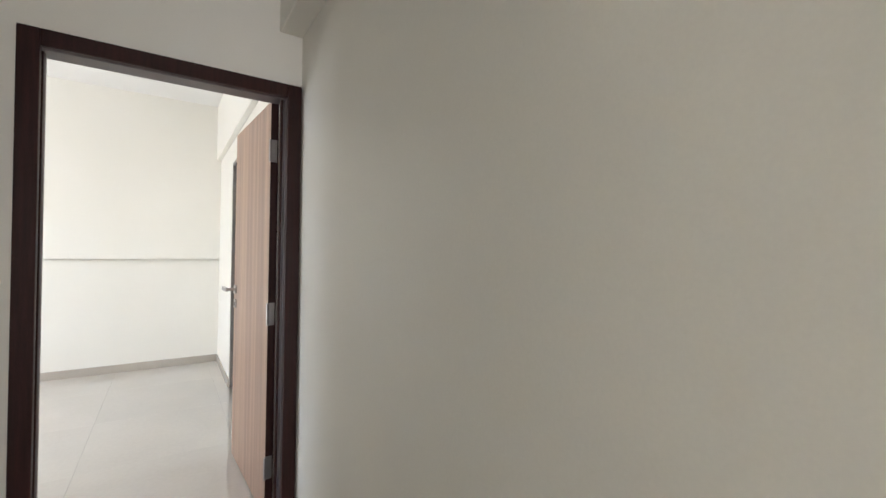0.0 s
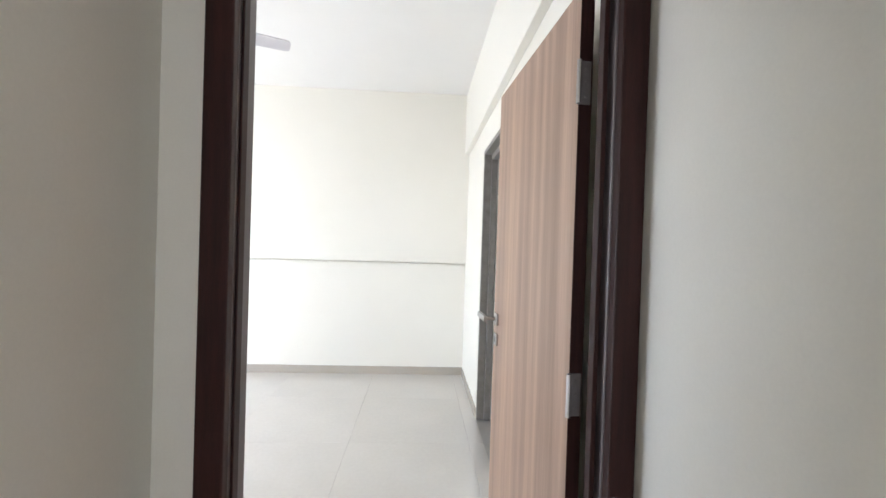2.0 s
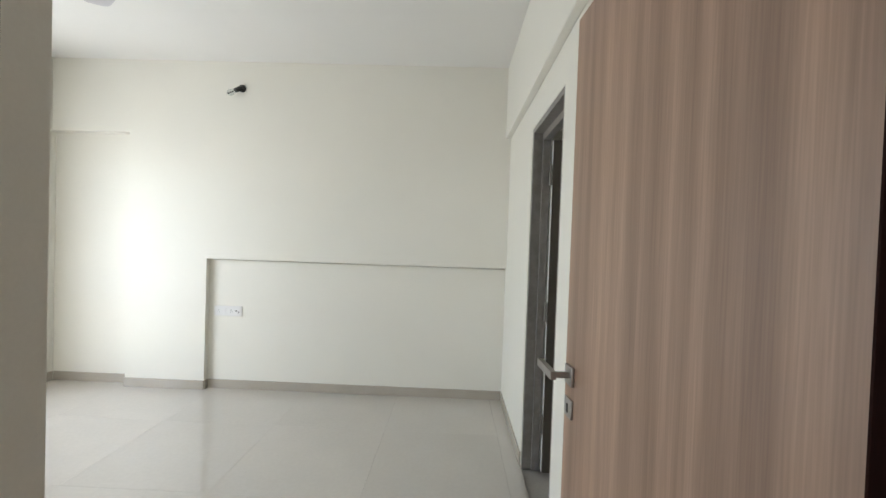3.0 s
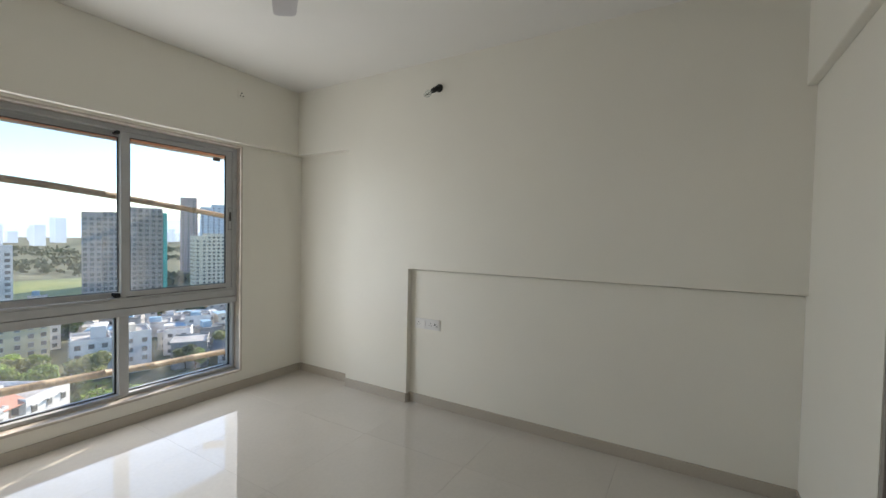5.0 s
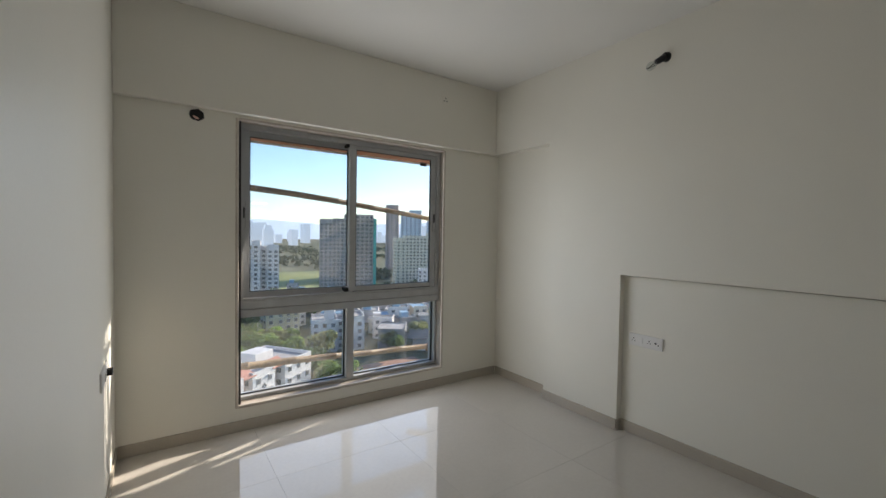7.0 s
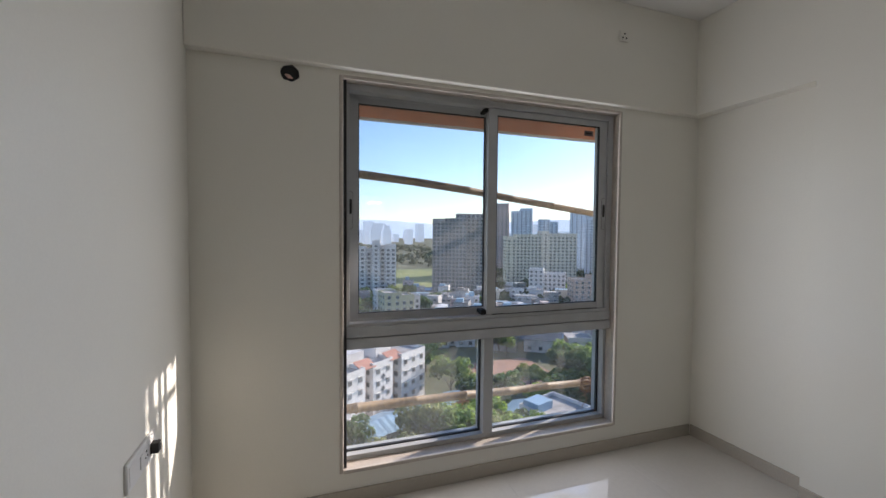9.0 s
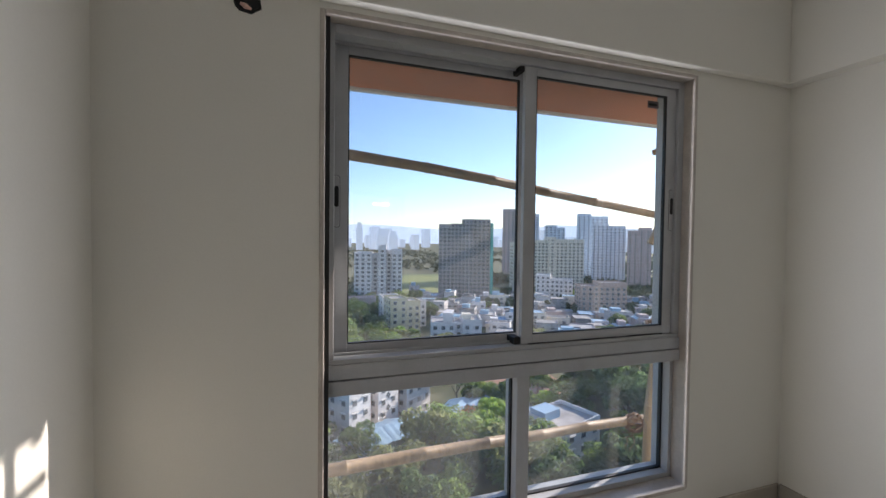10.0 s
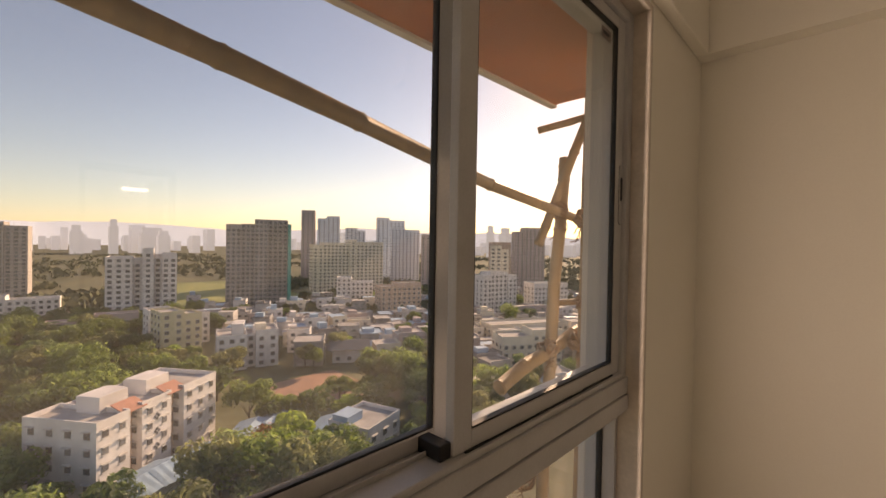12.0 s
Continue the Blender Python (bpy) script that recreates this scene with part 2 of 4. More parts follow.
def skirting(name, *runs):
    bm = bmesh.new()
    for a, b in runs:
        box(bm, (*a, 0.0), (*b, 0.08))
    structure(name, bevelled(bm, 0.002, 1), SKIRT, "polished beige tile skirting")


S = 0.011
skirting("baseboard_niche", ((-0.001, 0.055 - S), (NX - 0.0, 0.076)), ((NX, -S), (PX, 0.002)), ((PX - 0.002, 0.09 - S), (XW + S, 0.091)),
         ((NX, 0.0), (NX + S, 0.043)))
skirting("baseboard_window", ((XW - 0.001, YD + S), (XW + S, 0.078)))
skirting("baseboard_door_wall", ((XW + S, YD - 0.001), (-1.03, YD + S)))
skirting("baseboard_bathroom", ((-S, BY1 + 0.01), (0.001, 0.043)), ((-S, -3.28), (0.001, BY0 - 0.01)))
skirting("baseboard_corridor", ((CXR - S, -6.3), (CXR + 0.001, YC - 0.02)), ((CXL - 0.001, -6.3), (CXL + S, YC - 0.02)))


# ---------- entrance door ----------
def frame_profile(y0, y1, x0, x1, z1, w):
    """Three bars of a door frame: left, right, head."""
    return ((x0, y0, 0), (x0 + w, y1, z1)), ((x1 - w, y0, 0), (x1, y1, z1)), ((x0 + w, y0, z1 - w), (x1 - w, y1, z1))


door = thing("door_1", "oak laminate bedroom door, open, in a dark mahogany frame", "door", (0, 0, 0), kind="structure")
for nm, (a, b) in zip(("jamb", "jamb", "head"), frame_profile(YC - 0.018, YC + 0.012, DX0, DX1 + 0.005, DZ, 0.062)):
    part(nm, bevelled(blocks((a, b)), 0.004), MAHOGANY, door, "dark mahogany architrave")
for nm, (a, b) in zip(("lining", "lining", "lining"), frame_profile(YC + 0.012, YC + 0.11, DX0 + 0.028, DX1 - 0.03, DZ - 0.035, 0.030)):
    part(nm, bevelled(blocks((a, b)), 0.003), LINING, door, "grey-brown laminate lining")
part("stop", bevelled(blocks(((DX0 + 0.057, YC + 0.03, 0), (DX0 + 0.064, YC + 0.06, DZ - 0.055)), ((DX1 - 0.080, YC + 0.03, 0), (DX1 - 0.068, YC + 0.06, DZ - 0.055))), 0.002), MAHOGANY, door)
LEAF = pose(DX1 - 0.105, YC + 0.115, 0, 0, 0, 3.7)
leaf = part("leaf", bevelled(blocks(((0.0, 0.0, 0.008), (0.036, 0.80, 2.045))), 0.0015, 1), [OAK, MAHOGANY], door, "oak laminate leaf with dark edges")
leaf.matrix_local = LEAF
for p in leaf.data.polygons:
    p.material_index = 0 if abs(p.normal.x) > 0.9 else 1


def hinge(parent, z, m):
    bm = blocks(((-0.002, -0.0035, z - 0.055), (0.030, 0.0, z + 0.055)))
    box(bm, (-0.040, 0.0, z - 0.055), (-0.0365, 0.03, z + 0.055)) if m else None
    tube(bm, [(-0.004, -0.008, z - 0.055), (-0.004, -0.008, z + 0.055)], 0.0065, 8)
    for dz in (-0.035, 0, 0.035):
        tube(bm, [(0.017, -0.0035, z + dz), (0.017, -0.006, z + dz)], 0.004, 6)
    return part("hinge", bm, STEEL, parent, "steel butt hinge", True)


for z in (0.25, 1.00, 1.80):
    hinge(leaf, z, 0)


def lever(parent, y, z):
    """Square rose with a lever that points towards the hinges, and a square keyhole plate under it."""
    bm = bevelled(blocks(((-0.009, y - 0.026, z - 0.026), (0.0, y + 0.026, z + 0.026))), 0.002)
    tube(bm, [(-0.005, y, z), (-0.05, y, z)], 0.009, 12)
    box(bm, (-0.060, y - 0.012, z - 0.011), (-0.045, y + 0.125, z + 0.011))
    part("handle", bm, STEEL, parent, "brushed steel lever handle", True)
    bm = bevelled(blocks(((-0.007, y - 0.026, z - 0.115), (0.0, y + 0.026, z - 0.063))), 0.002)
    plate = part("keyhole_plate", bm, STEEL, parent, "square steel keyhole plate", True)
    bm = blocks(((-0.0085, y - 0.004, z - 0.102), (-0.0068, y + 0.004, z - 0.078)))
    part("keyhole", bm, BLACK, plate)


lever(leaf, 0.755, 1.06)

# ---------- bathroom door ----------
bath = thing("door_2", "grey-lined bathroom doorway with dark leaf opened inwards", "door", kind="structure")
for a, b in (((0.003, BY1 - 0.03, 0), (0.06, BY1 + 0.001, BZ)), ((0.003, BY0 - 0.001, 0), (0.06, BY0 + 0.03, BZ)), ((0.003, BY0 + 0.03, BZ - 0.03), (0.06, BY1 - 0.03, BZ + 0.001))):
    part("lining", bevelled(blocks((a, b)), 0.002), BATHGREY, bath, "grey granite lining")
for a, b in (((0.06, BY1 - 0.045, 0), (0.108, BY1 - 0.001, BZ - 0.02)), ((0.06, BY0 + 0.001, 0), (0.108, BY0 + 0.045, BZ - 0.02)), ((0.06, BY0 + 0.045, BZ - 0.07), (0.108, BY1 - 0.045, BZ - 0.02))):
    part("frame", bevelled(blocks((a, b)), 0.002), BATHGREY, bath)
bleaf = part("leaf", bevelled(blocks(((0, -0.034, 0.01), (0.66, 0.0, BZ - 0.08))), 0.002), [BATHLEAF, PLASTIC], bath, "dark laminate leaf with pale edge")
for p in bleaf.data.polygons:
    p.material_index = 1 if p.normal.x < -0.9 else 0
bleaf.matrix_local = pose(0.114, BY1 - 0.05, 0, 0, 0, -1)
for z in (0.3, 1.0, 1.84):
    bm = blocks(((-0.003, -0.034, z - 0.06), (0.0, 0.0, z + 0.06)))
    tube(bm, [(-0.006, 0.004, z - 0.06), (-0.006, 0.004, z + 0.06)], 0.007, 8)
    part("hinge", bm, STEEL, bleaf, "steel butt hinge", True)
structure("floor_bath", blocks(((0.2, -2.8, -0.03), (2.0, 0.23, -0.008))), SKIRT, "bathroom floor")

# ---------- window ----------
win = thing("window_1", "grey aluminium window, two sliding sashes above two fixed panes", "window", kind="structure")
for nm, a, b in (("reveal_trim", (XO, WY1 - 0.018, WZ0), (XW + 0.006, WY1 + 0.002, WZ1)), ("reveal_trim", (XO, WY0 - 0.002, WZ0), (XW + 0.006, WY0 + 0.018, WZ1)),
                 ("reveal_trim", (XO, WY0 + 0.018, WZ1 - 0.018), (XW + 0.006, WY1 - 0.018, WZ1 + 0.002)), ("sill", (XO - 0.03, WY0 + 0.018, WZ0 - 0.002), (XW + 0.01, WY1 - 0.018, WZ0 + 0.02))):
    part(nm, bevelled(blocks((a, b)), 0.005), MARBLE, win, "beige stone trim")
# dark strip at the reveal's edge, added to keep lamp light off the frame
part("reveal_bead", bevelled(blocks(((-4.200, WY0 + 0.017, WZ0 + 0.02), (-4.193, WY0 + 0.036, WZ1 - 0.018))), 0.001), BLACK, win, "dark strip added along the reveal")
FY0, FY1, FZ0, FZ1 = WY0 + 0.018, WY1 - 0.018, WZ0 + 0.02, WZ1 - 0.018
TZ0, TZ1 = 0.825, 0.965     # transom


def bars(name, pieces, mat=ALU, label="", width=0.003):
    for a, b in pieces:
        part(name, bevelled(blocks((a, b)), width), mat, win, label)


XF0, XF1 = -4.375, -4.235
bars("outer_frame", (((XF0, FY0, TZ1), (XF1, FY0 + 0.038, FZ1)), ((XF0, FY1 - 0.038, TZ1), (XF1, FY1, FZ1)), ((XF0, FY0 + 0.038, FZ1 - 0.036), (XF1, FY1 - 0.038, FZ1))))
bars("lower_frame", (((XF0, FY0, FZ0), (-4.262, FY0 + 0.022, TZ0)), ((XF0, FY1 - 0.022, FZ0), (-4.262, FY1, TZ0)),
                     ((XF0, FY0 + 0.022, FZ0), (-4.262, FY1 - 0.022, FZ0 + 0.028)), ((XF0, -1.545, FZ0 + 0.028), (-4.262, -1.480, TZ0))))
bars("transom", (((XF0, FY0, TZ0), (-4.225, FY1, TZ0 + 0.058)), ((XF0, FY0, TZ0 + 0.058), (-4.245, FY1, TZ0 + 0.063)), ((XF0, FY0, TZ0 + 0.063), (-4.228, FY1, TZ1 - 0.018)), ((XF0, FY0, TZ1 - 0.018), (-4.236, FY1, TZ1))))
bars("track", (((-4.300, FY0 + 0.038, TZ1), (-4.296, FY1 - 0.038, TZ1 + 0.012)), ((-4.300, FY0 + 0.038, FZ1 - 0.048), (-4.296, FY1 - 0.038, FZ1 - 0.036))), width=0.001)


def sash(x, y0, y1, z0, z1, g, label):
    """A sliding sash at depth x; g: y0, y1, z0, z1 of its glass."""
    t = 0.013
    out = part("sash", bevelled(blocks(((x - t, y0, z0), (x + t, g[0], z1)), ((x - t, g[1], z0), (x + t, y1, z1)), ((x - t, g[0], z0), (x + t, g[1], g[2])), ((x - t, g[0], g[3]), (x + t, g[1], z1))), 0.0025), ALU, win, label)
    e = 0.005
    part("gasket", blocks(((x - 0.008, g[0] - 0.001, g[2]), (x + 0.0095, g[0] + e, g[3])), ((x - 0.008, g[1] - e, g[2]), (x + 0.0095, g[1] + 0.001, g[3])),
                          ((x - 0.008, g[0] + e, g[2] - 0.001), (x + 0.0095, g[1] - e, g[2] + e)), ((x - 0.008, g[0] + e, g[3] - e), (x + 0.0095, g[1] - e, g[3] + 0.001))), BLACK, out)
    pane = part("pane", blocks(((x - 0.002, g[0], g[2]), (x + 0.002, g[1], g[3]))), GLASS, out)
    pane.visible_shadow = False
    return out


s1 = sash(-4.335, FY0 + 0.040, -1.470, TZ1 + 0.002, FZ1 - 0.038, (-2.305, -1.522, 1.003, 2.187), "outer sliding sash")
s2 = sash(-4.262, -1.535, FY1 - 0.040, TZ1 + 0.002, FZ1 - 0.038, (-1.477, -0.715, 1.009, 2.185), "inner sliding sash")
part("stopper", bevelled(blocks(((-4.325, -1.57, TZ1 + 0.001), (-4.255, -1.536, TZ1 + 0.035))), 0.003), BLACK, win, "black rubber stopper")
part("stopper", bevelled(blocks(((-4.325, -1.56, FZ1 - 0.062), (-4.255, -1.536, FZ1 - 0.037))), 0.003), BLACK, win)


def latch(x, y, z, parent):
    bm = bmesh.new()
    n = 10
    prof = [(0.013 * math.cos(t), 0.092 + 0.013 * math.sin(t)) for t in (math.pi * k / n for k in range(n + 1))]
    prof += [(-a, -b) for a, b in prof]
    lo = [bm.verts.new((x, y + a, z + b - 0.02)) for a, b in prof]
    hi = [bm.verts.new((x + 0.0035, y + a * 0.92, z + b * 0.99 - 0.02)) for a, b in prof]
    bm.faces.new(hi)
    for i in range(len(lo)):
        j = (i + 1) % len(lo)
        bm.faces.new((lo[i], lo[j], hi[j], hi[i]))
    rim = bmesh.new()
    lo = [rim.verts.new((x, y + a * 1.12, z + b * 1.012 - 0.02)) for a, b in prof]
    hi = [rim.verts.new((x + 0.0008, y + a * 1.12, z + b * 1.012 - 0.02)) for a, b in prof]
    rim.faces.new(hi)
    for i in range(len(lo)):
        j = (i + 1) % len(lo)
        rim.faces.new((lo[i], lo[j], hi[j], hi[i]))
    part("latch_gap", rim, BLACK, parent, "dark gap round the latch")
    lt = part("latch", bm, ALU, parent, "oblong flush sash latch")
    bm = bmesh.new()
    prof = [(0.0085 * math.cos(t), 0.034 + 0.0085 * math.sin(t)) for t in (math.pi * k / n for k in range(n + 1))]
    prof += [(-a, -b) for a, b in prof]
    lo = [bm.verts.new((x + 0.002, y + a, z + b)) for a, b in prof]
    hi = [bm.verts.new((x + 0.0045, y + a, z + b)) for a, b in prof]
    bm.faces.new(hi)
    for i in range(len(lo)):
        j = (i + 1) % len(lo)
        bm.faces.new((lo[i], lo[j], hi[j], hi[i]))
    part("latch_slot", bm, BLACK, lt, "black finger slot")


bm = bmesh.new()
yy = -1.50
while yy < -0.75:
    ln = random.uniform(0.04, 0.09)
    box(bm, (-4.262, yy, TZ1 + 0.0005), (-4.244, yy + ln, TZ1 + random.uniform(0.0015, 0.006)))
    yy += ln
part("cracked_sealant", bm, BLACK, win, "cracked black sealant line")
latch(-4.322, -2.350, 1.61, s1)
latch(-4.249, -0.677, 1.625, s2)
for y0, y1 in ((FY0 + 0.022, -1.545), (-1.480, FY1 - 0.022)):
    pane = part("pane", blocks(((-4.322, y0, FZ0 + 0.028), (-4.318, y1, TZ0))), GLASS, win)
    pane.visible_shadow = False
    bars("gasket", (((-4.330, y1 - 0.008, FZ0 + 0.028), (-4.308, y1 + 0.001, TZ0 + 0.001)), ((-4.330, y0, FZ0 + 0.027), (-4.308, y1 - 0.008, FZ0 + 0.034))), BLACK, width=0.001)


# ---------- lamps: window sky light and added hall fill ---
def area(name, eye, target, sx, sy, watts, color):
    ob = new(name, bpy.data.lights.new(name, "AREA"))
    ob.data.shape, ob.data.size, ob.data.size_y, ob.data.energy, ob.data.color = "RECTANGLE", sx, sy, watts, color
    ob.matrix_world = look(eye, target)
    return ob


# lamp in the bedroom window's opening standing in for sky light
area("window_sky_light", (XW - 0.012, (WY0 + WY1) / 2, (WZ0 + WZ1) / 2), (0.0, (WY0 + WY1) / 2, (WZ0 + WZ1) / 2), 1.76, 2.04, WINDOW_WATTS, (0.97, 0.99, 1.0))
# added fill at the hall's blank end wall, to brighten the corridor
area("hall_window_light", (-0.9, -10.15, 1.35), (-0.9, 0, 1.35), 2.4, 2.0, HALL_FILL_WATTS, (1.0, 0.975, 0.94))

# ---------- small bedroom things ----------
tl = thing("tube_light", "lit white tube lamp on the bathroom wall", "lamp", (2.0, -1.05, 2.09))
part("housing", bevelled(blocks(((-0.028, -0.20, -0.025), (0.0, 0.20, 0.025))), 0.004), PLASTIC, tl, "white lamp housing")
part("tube", tube(bmesh.new(), [(-0.042, -0.18, 0), (-0.042, 0.18, 0)], 0.014, 12), TUBE, tl, "glowing tube", True)
for y in (-0.185, 0.185):
    part("end_cap", blocks(((-0.056, y - 0.012, -0.016), (-0.028, y + 0.012, 0.016))), PLASTIC, tl)


def pin_socket(bm, cx, cz, s=1.0):
    """Three round holes of a socket, as short dark pegs just proud of the plate (local x right, z up, y out)."""
    for dx, dz, r in ((0, 0.010, 0.0042), (-0.0095, -0.008, 0.0032), (0.0095, -0.008, 0.0032)):
        tube(bm, [(cx + dx * s, -0.0115, cz + dz * s), (cx + dx * s, -0.0128, cz + dz * s)], r * s, 8)


def socket_plate(name, label, w, h, m, sockets=(), switches=(), extra=None):
    ob = thing(name, label, "socket")
    ob.matrix_world = m
    part("plate", bevelled(blocks(((-w / 2, -0.010, -h / 2), (w / 2, 0.0, h / 2))), 0.003), PLASTIC, ob)
    part("inner_frame", bevelled(blocks(((-w / 2 + 0.012, -0.0115, -h / 2 + 0.014), (w / 2 - 0.012, -0.009, h / 2 - 0.014))), 0.001), PLASTIC, ob)
    for x in sockets:
        bm = bmesh.new()
        pin_socket(bm, x, 0)
        part("socket_holes", bm, BLACK, ob, "three dark pin holes")
    for x in switches:
        part("rocker", bevelled(blocks(((x - 0.011, -0.0155, -0.021), (x + 0.011, -0.011, 0.021))), 0.0015), PLASTIC, ob, "white rocker switch")
    return ob


sp = socket_plate("socket_plate", "white four-module socket plate in the bed niche", 0.255, 0.09, pose(-2.508, 0.055, 0.712), (-0.088, 0.032), (-0.028,))
part("aerial_hole", tube(bmesh.new(), [(0.078, -0.0115, 0.003), (0.078, -0.0135, 0.003)], 0.0075, 12), BLACK, sp, "round dark aerial hole")
part("aerial_hole", blocks(((0.094, -0.013, -0.014), (0.102, -0.0112, -0.004))), BLACK, sp)
socket_plate("switch_plate", "white switch plate beside the bathroom door", 0.19, 0.088, pose(0.0, -2.118, 1.546, 0, 0, -90), (), (-0.055, -0.028, 0.0, 0.028, 0.055))
sp = socket_plate("socket_plate", "white socket plate low on the wall with a dark adapter", 0.25, 0.09, pose(-3.50, YD, 0.735, 0, 0, 180), (0.03,), (-0.02,))
part("adapter", bevelled(blocks(((0.065, -0.035, -0.02), (0.098, -0.009, 0.015))), 0.003), CABLE, sp, "dark plug adapter")
sp = thing("wall_outlet", "three bare pin holes of a small outlet on the beam", "socket")
sp.matrix_world = pose(XW + 0.05, -0.647, 2.737, 0, 0, 90)
part("plate", bevelled(blocks(((-0.035, -0.008, -0.035), (0.035, 0, 0.035))), 0.003), PAINT, sp)
bm = bmesh.new()
for dx, dz, r in ((0, 0.014, 0.006), (-0.014, -0.012, 0.006), (0.014, -0.012, 0.006)):
    tube(bm, [(dx, -0.007, dz), (dx, -0.010, dz)], r, 8)
part("socket_holes", bm, BLACK, sp)

bulb = thing("bulb_holder", "black lamp holder with an unlit clear bulb on the wall", "lamp", (-2.41, 0.0, 2.70))
part("base", tube(bmesh.new(), [(0.012, 0.0, 0.012), (0.010, -0.018, 0.010)], [0.034, 0.030], 16), CABLE, bulb, "black round base", True)
part("holder", tube(bmesh.new(), [(0.010, -0.016, 0.010), (0.0, -0.045, -0.008), (-0.016, -0.075, -0.030)], [0.02, 0.022, 0.019], 14), CABLE, bulb, "black angled holder", True)
part("glass", tube(bmesh.new(), [(-0.016, -0.075, -0.030), (-0.024, -0.088, -0.042), (-0.036, -0.105, -0.058), (-0.048, -0.12, -0.074), (-0.054, -0.128, -0.082)], [0.012, 0.021, 0.028, 0.022, 0.004], 14), GLASS, bulb, "clear glass bulb", True)
bm = bmesh.new()
tube(bm, [(-0.02, -0.08, -0.035), (-0.03, -0.10, -0.05), (-0.046, -0.125, -0.078), (-0.06, -0.12, -0.07), (-0.075, -0.08, -0.055), (-0.05, -0.03, -0.03)], 0.0028, 6)
part("wire", bm, CABLE, bulb, "bent black wire", True)

hole = thing("pipe_sleeve", "ragged black pipe opening with pink lining under the beam", "pipe", (XW, -2.660, 2.252))
bm = bmesh.new()
hr = random.Random(3)
ring = [(0.040 * hr.uniform(0.88, 1.1) * math.cos(k * 0.4488), 0.038 * hr.uniform(0.88, 1.08) * math.sin(k * 0.4488)) for k in range(14)]
for (y0, z0), (y1, z1) in zip(ring, ring[1:] + ring[:1]):
    v = [bm.verts.new(p) for p in ((0.0, y0 * 1.12, z0 * 1.1), (0.0, y1 * 1.12, z1 * 1.1), (0.007, y1, z1), (0.007, y0, z0), (0.002, y1 * 0.85, z1 * 0.85), (0.002, y0 * 0.85, z0 * 0.85), (0.002, 0.0, 0.0))]
    bm.faces.new((v[0], v[1], v[2], v[3]))
    bm.faces.new((v[3], v[2], v[4], v[5]))
    bm.faces.new((v[5], v[4], v[6]))
bmesh.ops.remove_doubles(bm, verts=bm.verts[:], dist=0.0001)
part("rim", bm, BLACK, hole, "ragged black sleeve")
bm = bmesh.new()
tube(bm, [(0.005, -0.022, -0.010), (0.010, -0.006, -0.020), (0.008, 0.012, -0.026)], [0.005, 0.010, 0.004], 7)
part("lining", bm, PINK, hole, "pink lining scrap", True)

fan = thing("ceiling_fan", "pale grey three-bladed ceiling fan at rest", "fan", (-1.87, -1.945, 2.575))
part("canopy", tube(bmesh.new(), [(0, 0, CEILZ - 2.575), (0, 0, CEILZ - 2.575 - 0.06)], [0.065, 0.03], 20), FANPAINT, fan, "", True)
part("rod", tube(bmesh.new(), [(0, 0, CEILZ - 2.575 - 0.05), (0, 0, 0.05)], 0.012, 12), FANPAINT, fan, "", True)
part("motor", tube(bmesh.new(), [(0, 0, 0.075), (0, 0, 0.055), (0, 0, 0.0), (0, 0, -0.045), (0, 0, -0.065)], [0.04, 0.10, 0.125, 0.10, 0.03], 28), FANPAINT, fan, "round motor housing", True)


def blade_mesh():
    bm = bmesh.new()
    prof = [(0.16, 0.045), (0.24, 0.062), (0.42, 0.058), (0.56, 0.054), (0.585, 0.048), (0.595, 0.030)]
    top, bot = [], []
    for side in (1, -1):
        for x, w in (prof if side > 0 else prof[::-1]):
            z = -0.010 - 0.16 * side * w
            top.append(bm.verts.new((x, side * w, z + 0.003)))
            bot.append(bm.verts.new((x, side * w, z - 0.003)))
    bm.faces.new(top)
    bm.faces.new(bot[::-1])
    for i in range(len(top)):
        j = (i + 1) % len(top)
        bm.faces.new((top[i], bot[i], bot[j], top[j]))
    return bm


for a in (22, 142, 262):
    bl = part("blade", blade_mesh(), FANPAINT, fan, "pale grey metal blade")
    bl.matrix_local = pose(0, 0, 0, 0, 0, a)
    arm = part("arm", bevelled(blocks(((0.09, -0.02, -0.012), (0.22, 0.02, -0.004))), 0.002), FANPAINT, fan)
    arm.matrix_local = pose(0, 0, 0, 0, 0, a)

# ---------- outside the window: slab and bamboo scaffold ----------
canopy = thing("concrete_canopy", "terracotta painted concrete slab above the window outside", "canopy")
part("slab", bevelled(blocks(((-5.0, -4.2, 2.29), (XO + 0.001, 0.14, 2.42))), 0.01), [ORANGE, WHITEEXT], canopy)
part("drip_edge", bevelled(blocks(((-5.012, -4.2, 2.275), (-4.97, 0.15, 2.30))), 0.004), WHITEEXT, canopy, "pale drip edge")
structure("wall_fin", bevelled(blocks(((XO - 0.045, WY1 + 0.02, -3.0), (XO + 0.001, WY1 + 0.16, 2.289))), 0.006), WHITEEXT, "white painted outer fin beside the window")
lab = thing("glass_sticker", "small grey maker's sticker on the window glass", "sticker", (-4.2585, -0.80, 2.135))
part("paper", blocks(((0, -0.035, -0.018), (0.001, 0.035, 0.018))), LINING, lab)
part("print_bar", blocks(((0.001, -0.026, -0.006), (0.0016, 0.022, 0.006))), BLACK, lab)


